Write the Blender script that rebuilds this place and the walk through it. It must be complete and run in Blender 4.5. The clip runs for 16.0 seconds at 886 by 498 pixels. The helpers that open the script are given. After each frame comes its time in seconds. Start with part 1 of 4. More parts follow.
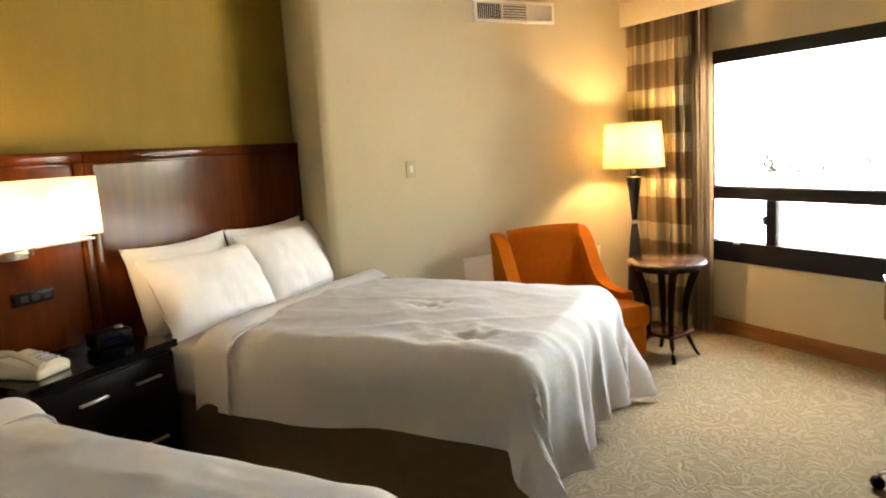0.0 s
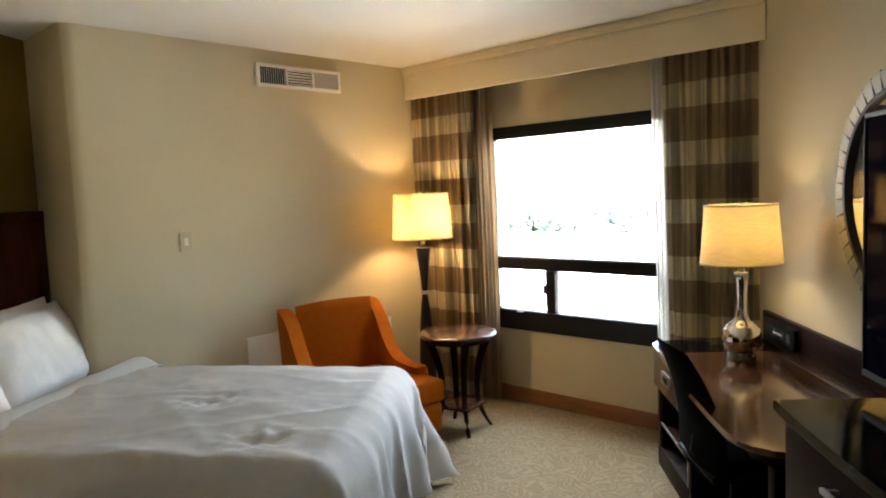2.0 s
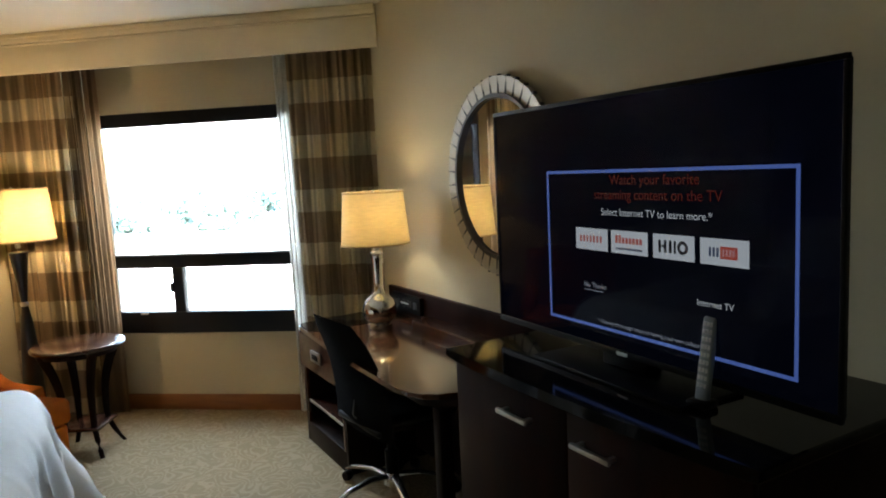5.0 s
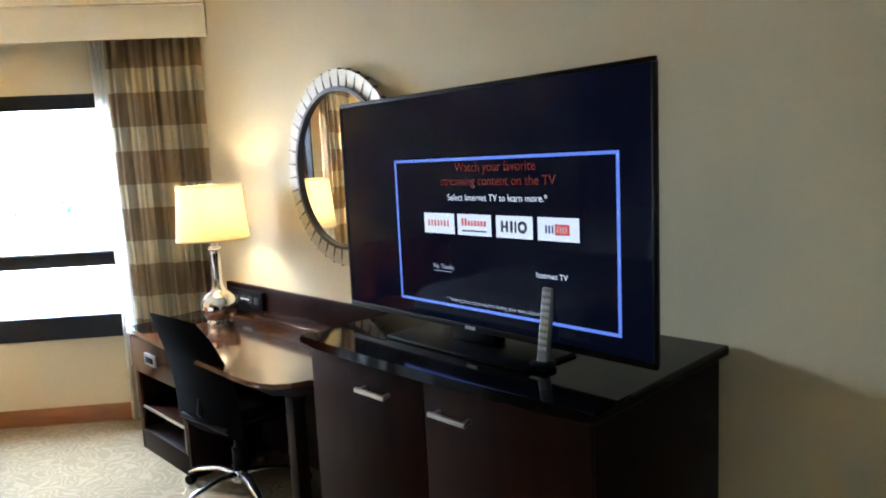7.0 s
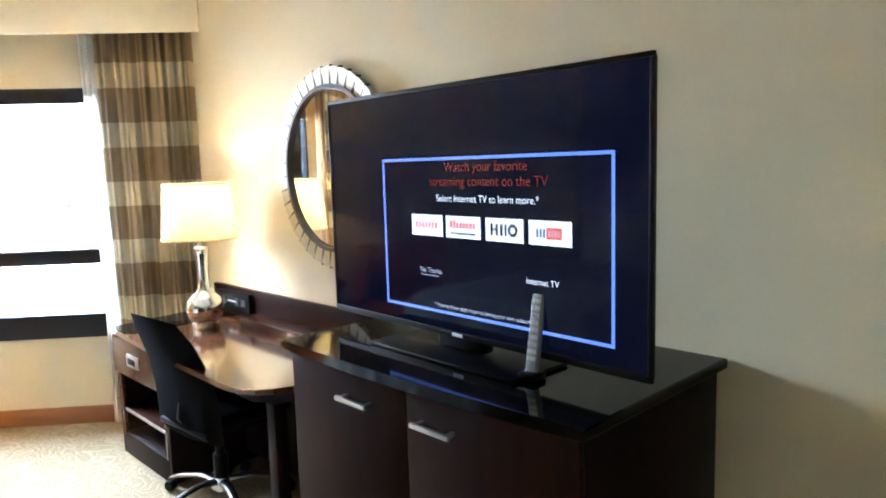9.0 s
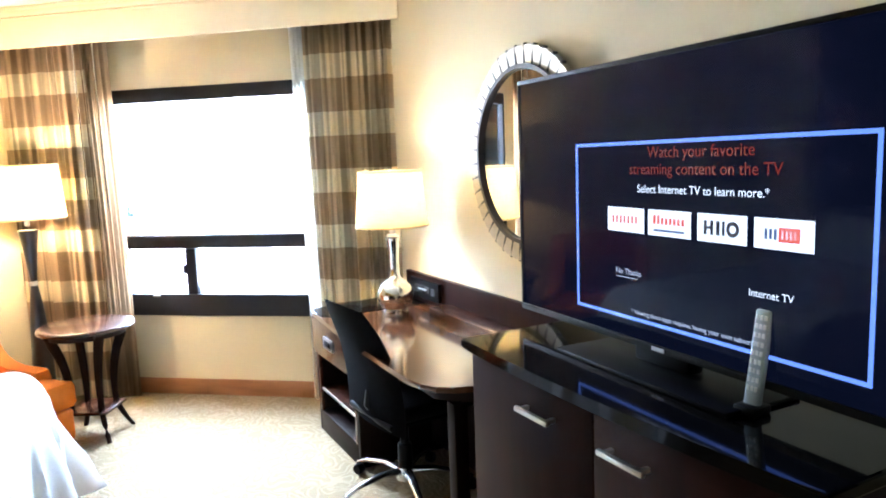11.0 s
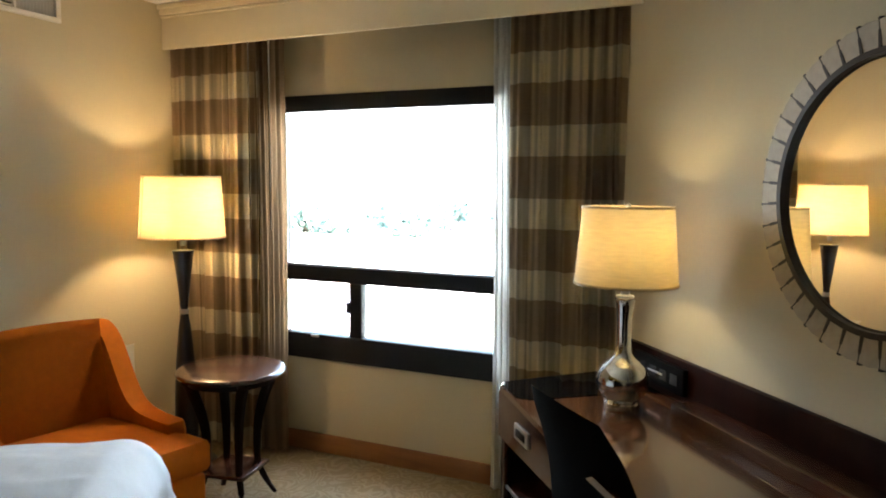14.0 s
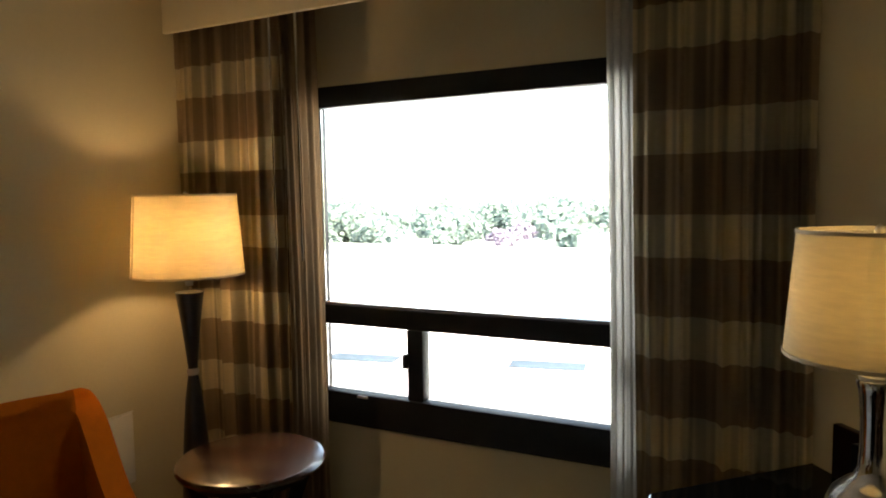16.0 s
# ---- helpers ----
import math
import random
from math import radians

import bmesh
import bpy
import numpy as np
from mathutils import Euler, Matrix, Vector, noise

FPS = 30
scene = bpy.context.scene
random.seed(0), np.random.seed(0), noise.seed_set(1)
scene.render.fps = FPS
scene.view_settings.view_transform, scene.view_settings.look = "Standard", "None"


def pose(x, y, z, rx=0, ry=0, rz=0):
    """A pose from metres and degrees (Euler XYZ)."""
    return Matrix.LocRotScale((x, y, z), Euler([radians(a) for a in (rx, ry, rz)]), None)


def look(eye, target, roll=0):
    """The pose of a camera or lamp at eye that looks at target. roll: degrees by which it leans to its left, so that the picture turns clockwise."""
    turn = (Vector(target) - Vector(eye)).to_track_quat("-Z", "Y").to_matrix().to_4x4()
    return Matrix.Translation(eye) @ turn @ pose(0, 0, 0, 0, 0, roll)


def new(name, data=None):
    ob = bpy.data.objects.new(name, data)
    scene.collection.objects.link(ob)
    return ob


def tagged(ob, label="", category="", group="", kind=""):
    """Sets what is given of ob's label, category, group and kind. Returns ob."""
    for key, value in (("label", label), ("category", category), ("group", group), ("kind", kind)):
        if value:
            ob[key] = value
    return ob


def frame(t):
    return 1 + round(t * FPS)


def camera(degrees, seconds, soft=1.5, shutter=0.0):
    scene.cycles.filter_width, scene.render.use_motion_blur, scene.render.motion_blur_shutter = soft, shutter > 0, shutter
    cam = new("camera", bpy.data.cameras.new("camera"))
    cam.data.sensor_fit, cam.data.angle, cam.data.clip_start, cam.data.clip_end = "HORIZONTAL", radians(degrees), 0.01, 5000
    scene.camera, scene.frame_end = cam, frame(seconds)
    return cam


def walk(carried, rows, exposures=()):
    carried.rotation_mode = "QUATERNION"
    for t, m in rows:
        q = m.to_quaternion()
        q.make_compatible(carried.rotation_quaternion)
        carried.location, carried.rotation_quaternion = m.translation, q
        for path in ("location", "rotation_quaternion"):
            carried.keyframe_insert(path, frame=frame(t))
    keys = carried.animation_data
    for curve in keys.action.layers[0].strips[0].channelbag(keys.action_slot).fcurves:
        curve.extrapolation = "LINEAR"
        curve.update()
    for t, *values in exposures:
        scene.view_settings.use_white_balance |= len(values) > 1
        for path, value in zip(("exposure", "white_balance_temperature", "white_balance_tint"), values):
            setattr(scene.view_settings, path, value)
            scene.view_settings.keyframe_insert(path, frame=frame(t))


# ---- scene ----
cam = camera(65.1, 16.0, soft=1.9)
PATH = [
    (0, (0.178, 0.107, 1.461), (-1.557, 1.056, 1.161), -3.5),
    (0.5, (0.14, 0.19, 1.503), (-1.562, 1.206, 1.234), -2.8),
    (1, (0.13, 0.238, 1.512), (-1.53, 1.326, 1.267), -2.0),
    (1.5, (0.03, 0.188, 1.519), (-1.509, 1.452, 1.333), -2.3),
    (2, (-0.027, 0.203, 1.544), (-1.39, 1.657, 1.376), -2.4),
    (2.5, (-0.17, 0.146, 1.517), (-1.331, 1.764, 1.338), -3.4),
    (3, (-0.206, 0.105, 1.515), (-1.211, 1.822, 1.308), -3.1),
    (3.5, (-0.212, 0.093, 1.511), (-0.994, 1.922, 1.305), -1.5),
    (4, (-0.229, 0.029, 1.51), (-0.792, 1.935, 1.287), -3.2),
    (4.5, (-0.248, -0.004, 1.522), (-0.721, 1.925, 1.291), -3.9),
    (5, (-0.284, -0.039, 1.526), (-0.6, 1.922, 1.295), -2.8),
    (5.2, (-0.281, -0.027, 1.536), (-0.509, 1.945, 1.289), -3.2),
    (7.3, (-0.366, -0.144, 1.5), (-0.149, 1.828, 1.24), -2.3),
    (7.5, (-0.367, -0.142, 1.504), (-0.121, 1.825, 1.243), -2.0),
    (8, (-0.361, -0.14, 1.5), (-0.06, 1.822, 1.255), -1.7),
    (10.3, (-0.275, 0.075, 1.465), (-0.471, 2.051, 1.225), -2.7),
    (10.5, (-0.276, 0.08, 1.481), (-0.536, 2.047, 1.227), -3.0),
    (11, (-0.291, 0.158, 1.481), (-0.679, 2.102, 1.218), -2.2),
    (11.5, (-0.359, 0.246, 1.482), (-0.842, 2.174, 1.258), -1.2),
    (12, (-0.418, 0.367, 1.496), (-1.013, 2.266, 1.303), -2.5),
    (12.5, (-0.482, 0.515, 1.491), (-1.111, 2.402, 1.277), -2.1),
    (13, (-0.556, 0.657, 1.479), (-1.203, 2.541, 1.302), -1.1),
    (13.5, (-0.663, 0.829, 1.482), (-1.431, 2.669, 1.316), -1.0),
    (14, (-0.789, 0.983, 1.479), (-1.61, 2.799, 1.305), 0.6),
    (14.5, (-0.927, 1.157, 1.481), (-1.776, 2.961, 1.316), -0.0),
    (15, (-1.081, 1.345, 1.51), (-1.969, 3.129, 1.343), -0.9),
    (15.5, (-1.205, 1.525, 1.502), (-2.101, 3.307, 1.353), -1.4),
    (16, (-1.341, 1.743, 1.51), (-2.264, 3.51, 1.355), -0.9),
]
EXPOSURES = [(0, 5.63, 8850, 18), (0.5, 5.45, 8650, 17), (1, 5.26, 8100, 17), (1.5, 5.05, 7683, 16), (2.5, 4.67, 7050, 12), (3.5, 4.57, 6750, 9), (4.5, 4.57, 6450, 9), (5.2, 4.62, 6700, 9),
             (7.3, 6.52, 5850, 12), (8.2, 6.77, 5850, 12), (10.3, 7.05, 5650, 12), (11, 7.05, 5650, 13), (12, 6.3, 6050, 13), (13, 5.6, 6250, 11), (13.5, 5.25, 6350, 11), (14, 4.7, 6650, 10),
             (14.5, 4.35, 6650, 10), (15, 3.95, 6950, 11), (16, 3.2, 7900, 13)]
walk(cam, [(t, look(eye, target, roll)) for t, eye, target, roll in PATH], EXPOSURES)

# ---- world and light ----
world = bpy.data.worlds.new("world")
scene.world = world
world.use_nodes = True
wn = world.node_tree.nodes
sky = wn.new("ShaderNodeTexSky")
sky.sky_type, sky.sun_disc = "NISHITA", False
sky.sun_elevation, sky.sun_rotation = radians(52), radians(120)
world.node_tree.links.new(sky.outputs[0], wn["Background"].inputs[0])
wn["Background"].inputs[1].default_value = 0.15

sun = new("sun", bpy.data.lights.new("sun", "SUN"))
sun.data.energy, sun.data.angle, sun.data.color = 5.0, radians(0.5), (1.0, 0.95, 0.88)
sun.matrix_world = look((0, 0, 30), (-14.1, 8.1, 9.2))

# the high sky's light, falling in through the window
win_light = new("window_light", bpy.data.lights.new("window_light", "AREA"))
win_light.data.shape, win_light.data.size, win_light.data.size_y = "RECTANGLE", 1.7, 1.3
win_light.data.energy, win_light.data.color = 9.0, (0.78, 0.89, 1.0)
win_light.matrix_world = look((-3.18, 4.85, 1.95), (-1.75, 2.0, 0.1))


def bulb(name, place, watts, colour=(1.0, 0.77, 0.49), radius=0.035):
    lamp = new(name, bpy.data.lights.new(name, "POINT"))
    lamp.data.energy, lamp.data.color, lamp.data.shadow_soft_size = watts, colour, radius
    lamp.location = place
    return lamp


# ---- materials ----
def mat(name, base=(0.5, 0.5, 0.5), rough=0.6, metal=0.0, spec=0.5, grain=0.0, scale=40.0, second=None, bump=0.0, stretch=(1, 1, 1), coat=0.0,
        vary=0.0, sheen=0.0, rough_vary=0.0):
    """Principled paint, wood, metal or cloth with colour variation at two scales and fine relief."""
    m = bpy.data.materials.new(name)
    m.use_nodes = True
    nt = m.node_tree
    n, link = nt.nodes, nt.links.new
    b = n["Principled BSDF"]
    b.inputs["Base Color"].default_value = (*base, 1)
    b.inputs["Roughness"].default_value, b.inputs["Metallic"].default_value = rough, metal
    b.inputs["Specular IOR Level"].default_value = spec
    b.inputs["Coat Weight"].default_value, b.inputs["Coat Roughness"].default_value = coat, 0.10
    b.inputs["Sheen Weight"].default_value = sheen
    if grain or bump or second or vary:
        tc, mp = n.new("ShaderNodeTexCoord"), n.new("ShaderNodeMapping")
        mp.inputs["Scale"].default_value = stretch
        link(tc.outputs["Object"], mp.inputs[0])
        fine, wide, mix = n.new("ShaderNodeTexNoise"), n.new("ShaderNodeTexNoise"), n.new("ShaderNodeMix")
        fine.inputs["Scale"].default_value, fine.inputs["Detail"].default_value = scale, 5
        wide.inputs["Scale"].default_value, wide.inputs["Detail"].default_value = scale / 14, 3
        link(mp.outputs[0], fine.inputs["Vector"]), link(mp.outputs[0], wide.inputs["Vector"])
        add = n.new("ShaderNodeMath")
        add.operation = "MULTIPLY_ADD"
        link(fine.outputs[0], add.inputs[0])
        add.inputs[1].default_value = 0.55
        half = n.new("ShaderNodeMath")
        half.operation = "MULTIPLY"
        half.inputs[1].default_value = 0.45
        link(wide.outputs[0], half.inputs[0]), link(half.outputs[0], add.inputs[2])
        ramp = n.new("ShaderNodeMapRange")
        ramp.inputs[1].default_value, ramp.inputs[2].default_value = 0.35, 0.65
        link(add.outputs[0], ramp.inputs[0])
        mix.data_type = "RGBA"
        dark = second or tuple(c * (1 - grain) for c in base)
        mix.inputs["A"].default_value, mix.inputs["B"].default_value = (*dark, 1), (*base, 1)
        link(ramp.outputs[0], mix.inputs["Factor"])
        out = mix.outputs["Result"]
        if vary:
            info, hsv, rng = n.new("ShaderNodeObjectInfo"), n.new("ShaderNodeHueSaturation"), n.new("ShaderNodeMapRange")
            rng.inputs[3].default_value, rng.inputs[4].default_value = 1 - vary, 1 + vary
            link(info.outputs["Random"], rng.inputs[0]), link(rng.outputs[0], hsv.inputs["Value"]), link(out, hsv.inputs["Color"])
            out = hsv.outputs[0]
        link(out, b.inputs["Base Color"])
        if rough_vary:
            rr = n.new("ShaderNodeMapRange")
            rr.inputs[3].default_value, rr.inputs[4].default_value = rough, rough + rough_vary
            link(wide.outputs[0], rr.inputs[0]), link(rr.outputs[0], b.inputs["Roughness"])
        if bump:
            bp = n.new("ShaderNodeBump")
            bp.inputs["Strength"].default_value, bp.inputs["Distance"].default_value = bump, 0.004
            link(fine.outputs[0], bp.inputs["Height"]), link(bp.outputs[0], b.inputs["Normal"])
    return m


def glow(name, colour, strength):
    m = bpy.data.materials.new(name)
    m.use_nodes = True
    b = m.node_tree.nodes["Principled BSDF"]
    b.inputs["Base Color"].default_value = (0.02, 0.02, 0.02, 1)
    b.inputs["Roughness"].default_value = 0.2
    b.inputs["Emission Color"].default_value, b.inputs["Emission Strength"].default_value = (*colour, 1), strength
    return m


def cloth(name, colour, through_colour, share, weave=350.0, bump=0.25, stripes=None, streak=0.0, slub=0.2):
    """Woven cloth that lets some light through. stripes: (top, period, height, pale colour, pale see-through colour)."""
    m = bpy.data.materials.new(name)
    m.use_nodes = True
    nt = m.node_tree
    n, link = nt.nodes, nt.links.new
    n.remove(n["Principled BSDF"])
    d, t, mix = n.new("ShaderNodeBsdfDiffuse"), n.new("ShaderNodeBsdfTranslucent"), n.new("ShaderNodeMixShader")
    tc, ns, bp = n.new("ShaderNodeTexCoord"), n.new("ShaderNodeTexNoise"), n.new("ShaderNodeBump")
    mp = n.new("ShaderNodeMapping")
    mp.inputs["Scale"].default_value = (0.25, 0.25, 1.6)
    link(tc.outputs["Object"], mp.inputs[0]), link(mp.outputs[0], ns.inputs["Vector"])
    ns.inputs["Scale"].default_value, ns.inputs["Detail"].default_value = weave, 3
    bp.inputs["Strength"].default_value, bp.inputs["Distance"].default_value = bump, 0.002
    link(ns.outputs[0], bp.inputs["Height"])
    link(bp.outputs[0], d.inputs["Normal"])
    mix.inputs[0].default_value = share
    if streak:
        # light and shade of the pleats, put into the colour as streaks down the cloth
        hang, fold_noise, fold_shade = n.new("ShaderNodeMapping"), n.new("ShaderNodeTexNoise"), n.new("ShaderNodeMapRange")
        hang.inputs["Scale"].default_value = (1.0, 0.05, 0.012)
        fold_noise.inputs["Scale"].default_value, fold_noise.inputs["Detail"].default_value = 30, 1.2
        fold_shade.inputs[1].default_value, fold_shade.inputs[2].default_value = 0.42, 0.56
        fold_shade.inputs[3].default_value, fold_shade.inputs[4].default_value = 1 - streak, 1.0
        link(tc.outputs["Object"], hang.inputs[0]), link(hang.outputs[0], fold_noise.inputs["Vector"]), link(fold_noise.outputs[0], fold_shade.inputs[0])

    def tinted(value):
        c = n.new("ShaderNodeMix")
        c.data_type = "RGBA"
        c.inputs["A"].default_value, c.inputs["B"].default_value = (*[v * (1 - slub) for v in value], 1), (*value, 1)
        link(ns.outputs[0], c.inputs["Factor"])
        if not streak:
            return c.outputs["Result"]
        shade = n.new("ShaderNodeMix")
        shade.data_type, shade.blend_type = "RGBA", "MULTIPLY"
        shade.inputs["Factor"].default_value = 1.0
        link(c.outputs["Result"], shade.inputs["A"]), link(fold_shade.outputs[0], shade.inputs["B"])
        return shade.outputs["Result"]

    if stripes:
        top, period, height, pale, pale_through = stripes
        sep, sub, mod, less = n.new("ShaderNodeSeparateXYZ"), n.new("ShaderNodeMath"), n.new("ShaderNodeMath"), n.new("ShaderNodeMath")
        sub.operation, mod.operation, less.operation = "SUBTRACT", "FLOORED_MODULO", "LESS_THAN"
        link(tc.outputs["Object"], sep.inputs[0])
        sub.inputs[0].default_value = top + 10 * period
        link(sep.outputs[2], sub.inputs[1]), link(sub.outputs[0], mod.inputs[0])
        mod.inputs[1].default_value = period
        link(mod.outputs[0], less.inputs[0])
        less.inputs[1].default_value = height
        for socket, a, c in ((d.inputs["Color"], colour, pale), (t.inputs["Color"], through_colour, pale_through)):
            pick = n.new("ShaderNodeMix")
            pick.data_type = "RGBA"
            link(less.outputs[0], pick.inputs["Factor"])
            link(tinted(a), pick.inputs["A"]), link(tinted(c), pick.inputs["B"])
            link(pick.outputs["Result"], socket)
    else:
        link(tinted(colour), d.inputs["Color"])
        link(tinted(through_colour), t.inputs["Color"])
    link(d.outputs[0], mix.inputs[1]), link(t.outputs[0], mix.inputs[2])
    link(mix.outputs[0], n["Material Output"].inputs[0])
    return m


def carpet_material():
    m = mat("carpet", (0.50, 0.43, 0.31), 0.95, spec=0.1)
    nt = m.node_tree
    n, link = nt.nodes, nt.links.new
    b = n["Principled BSDF"]
    tc = n.new("ShaderNodeTexCoord")
    swirl, pile = n.new("ShaderNodeTexNoise"), n.new("ShaderNodeTexNoise")
    swirl.inputs["Scale"].default_value, swirl.inputs["Detail"].default_value, swirl.inputs["Distortion"].default_value = 8.5, 0.8, 0.7
    pile.inputs["Scale"].default_value = 420
    link(tc.outputs["Object"], swirl.inputs["Vector"]), link(tc.outputs["Object"], pile.inputs["Vector"])
    rings, band = n.new("ShaderNodeMath"), n.new("ShaderNodeMath")
    rings.operation, band.operation = "MULTIPLY", "PINGPONG"
    rings.inputs[1].default_value, band.inputs[1].default_value = 8.0, 0.5
    link(swirl.outputs[0], rings.inputs[0]), link(rings.outputs[0], band.inputs[0])
    ramp = n.new("ShaderNodeMapRange")
    ramp.interpolation_type = "SMOOTHSTEP"
    ramp.inputs[1].default_value, ramp.inputs[2].default_value = 0.12, 0.30
    link(band.outputs[0], ramp.inputs[0])
    mix, soil = n.new("ShaderNodeMix"), n.new("ShaderNodeMix")
    mix.data_type = soil.data_type = "RGBA"
    mix.inputs["A"].default_value, mix.inputs["B"].default_value = (0.52, 0.43, 0.29, 1), (0.425, 0.34, 0.215, 1)
    link(ramp.outputs[0], mix.inputs["Factor"])
    soil.blend_type = "MULTIPLY"
    soil.inputs["Factor"].default_value = 0.45
    link(mix.outputs["Result"], soil.inputs["A"]), link(pile.outputs[0], soil.inputs["B"])
    gain = n.new("ShaderNodeHueSaturation")
    gain.inputs["Value"].default_value = 0.66
    link(soil.outputs["Result"], gain.inputs["Color"]), link(gain.outputs[0], b.inputs["Base Color"])
    bp, add = n.new("ShaderNodeBump"), n.new("ShaderNodeMath")
    add.operation = "ADD"
    link(pile.outputs[0], add.inputs[0]), link(ramp.outputs[0], add.inputs[1])
    bp.inputs["Strength"].default_value, bp.inputs["Distance"].default_value = 0.5, 0.006
    link(add.outputs[0], bp.inputs["Height"]), link(bp.outputs[0], b.inputs["Normal"])
    return m


WALL = mat("cream_wall", (0.55, 0.475, 0.32), 0.85, grain=0.035, scale=60, bump=0.10, spec=0.2)
CEIL = mat("ceiling_paint", (0.70, 0.67, 0.60), 0.9, grain=0.03, scale=50, bump=0.12, spec=0.2)
OLIVE = mat("olive_wallcovering", (0.245, 0.158, 0.022), 0.7, grain=0.10, scale=160, bump=0.2, stretch=(1, 1, 0.15), spec=0.25)
CARPET = carpet_material()
SKIRTING = mat("skirting_wood", (0.29, 0.115, 0.035), 0.42, grain=0.35, scale=30, stretch=(0.12, 0.12, 1), bump=0.05)
MAHOGANY = mat("mahogany", (0.060, 0.018, 0.008), 0.20, grain=0.55, scale=26, stretch=(0.15, 1, 1), coat=0.35, bump=0.03, rough_vary=0.1)
MAHOGANY_UP = mat("mahogany_upright", (0.105, 0.021, 0.004), 0.12, spec=0.14, grain=0.5, scale=22, stretch=(1, 1, 0.12), coat=0.0, bump=0.01, rough_vary=0.06)
ESPRESSO = mat("espresso_wood", (0.010, 0.0035, 0.002), 0.36, spec=0.08, grain=0.5, scale=26, stretch=(1, 1, 0.15), coat=0.0, bump=0.03, rough_vary=0.12)
DESKTOP = mat("desk_veneer", (0.10, 0.040, 0.018), 0.10, grain=0.45, scale=24, stretch=(0.12, 1, 1), coat=0.8, bump=0.01)
BLACKTOP = mat("black_stone_top", (0.004, 0.0037, 0.0033), 0.04, grain=0.3, scale=80, spec=0.16, rough_vary=0.05)
DRESSERWOOD = mat("dresser_wood", (0.017, 0.0038, 0.0016), 0.30, spec=0.05, grain=0.5, scale=22, stretch=(1, 1, 0.12), coat=0.0, bump=0.02, rough_vary=0.1)
ORANGE = mat("orange_upholstery", (0.44, 0.100, 0.003), 0.8, grain=0.22, scale=420, bump=0.3, spec=0.1)
LINEN = mat("white_linen", (0.86, 0.85, 0.83), 0.8, grain=0.05, scale=30, bump=0.22, spec=0.25, sheen=0.1)
PIPING = mat("grey_piping", (0.42, 0.42, 0.42), 0.7, grain=0.1, scale=300)
SKIRT = mat("brown_bed_skirt", (0.17, 0.105, 0.04), 0.85, grain=0.25, scale=260, bump=0.25, sheen=0.1)
BRONZE = mat("dark_bronze_frame", (0.016, 0.016, 0.020), 0.38, spec=0.2, grain=0.2, scale=60, rough_vary=0.15)
CHROME = mat("brushed_chrome", (0.72, 0.72, 0.72), 0.16, metal=1.0, grain=0.08, scale=90)
NICKEL = mat("satin_nickel", (0.62, 0.60, 0.56), 0.3, metal=1.0, grain=0.1, scale=120)
MERCURY = mat("mercury_glass", (0.80, 0.79, 0.76), 0.07, metal=1.0, second=(0.52, 0.50, 0.47), scale=46, rough_vary=0.12)
BLACKP = mat("black_plastic", (0.003, 0.003, 0.0035), 0.36, spec=0.07, grain=0.2, scale=90)
MESHCLOTH = mat("black_chair_cloth", (0.004, 0.004, 0.005), 0.9, grain=0.3, scale=500, bump=0.3, spec=0.04)
LEADED = mat("ebony_lamp_wood", (0.008, 0.005, 0.004), 0.32, grain=0.3, scale=40, coat=0.3)
PLATE = mat("ivory_plastic", (0.47, 0.40, 0.26), 0.4, grain=0.04, scale=80)
VENTW = mat("vent_paint", (0.72, 0.68, 0.60), 0.5, grain=0.05, scale=60)
DARKHOLE = mat("duct_dark", (0.02, 0.02, 0.02), 0.9, grain=0.2, scale=30)
SILVER = mat("silver_leaf", (0.40, 0.345, 0.26), 0.40, metal=0.35, grain=0.25, scale=50, vary=0.10, bump=0.08)
MIRROR = mat("mirror_glass", (0.93, 0.94, 0.93), 0.006, metal=1.0)
SCREEN = mat("tv_screen", (0.001, 0.001, 0.002), 0.06, grain=0.1, scale=5, spec=0.05)
sb = SCREEN.node_tree.nodes["Principled BSDF"]
sb.inputs["Emission Color"].default_value, sb.inputs["Emission Strength"].default_value = (0.20, 0.32, 1.0, 1), 0.00009
GREYKEY = mat("grey_key", (0.45, 0.47, 0.48), 0.5, grain=0.1, scale=80)
REMOTE = mat("remote_grey", (0.20, 0.24, 0.26), 0.4, grain=0.1, scale=80)
PHONEC = mat("cream_phone", (0.66, 0.60, 0.45), 0.4, grain=0.04, scale=60)
VALANCE = mat("valance_cloth", (0.72, 0.63, 0.45), 0.8, grain=0.06, scale=200, bump=0.1)
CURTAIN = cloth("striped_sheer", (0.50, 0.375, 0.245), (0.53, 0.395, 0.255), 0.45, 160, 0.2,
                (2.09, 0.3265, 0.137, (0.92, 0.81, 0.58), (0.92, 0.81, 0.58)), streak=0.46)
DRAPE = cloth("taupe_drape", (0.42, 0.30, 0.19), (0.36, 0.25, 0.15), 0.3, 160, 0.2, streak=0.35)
NET = cloth("pale_net", (0.76, 0.73, 0.66), (0.84, 0.84, 0.82), 0.65, 200, 0.15)
SHADE = cloth("lamp_shade_linen", (0.78, 0.72, 0.58), (0.90, 0.78, 0.55), 0.58, 70, 0.3, slub=0.28)
TRIM = mat("shade_trim", (0.50, 0.40, 0.25), 0.7, grain=0.1, scale=200)
ROOFING = mat("pale_roofing", (0.62, 0.62, 0.60), 0.9, grain=0.15, scale=1.5)
UNITMETAL = mat("unit_metal", (0.70, 0.71, 0.71), 0.5, grain=0.1, scale=3)
GREYGLAZE = mat("grey_glazing", (0.05, 0.07, 0.09), 0.8, spec=0.05, grain=0.1, scale=3)
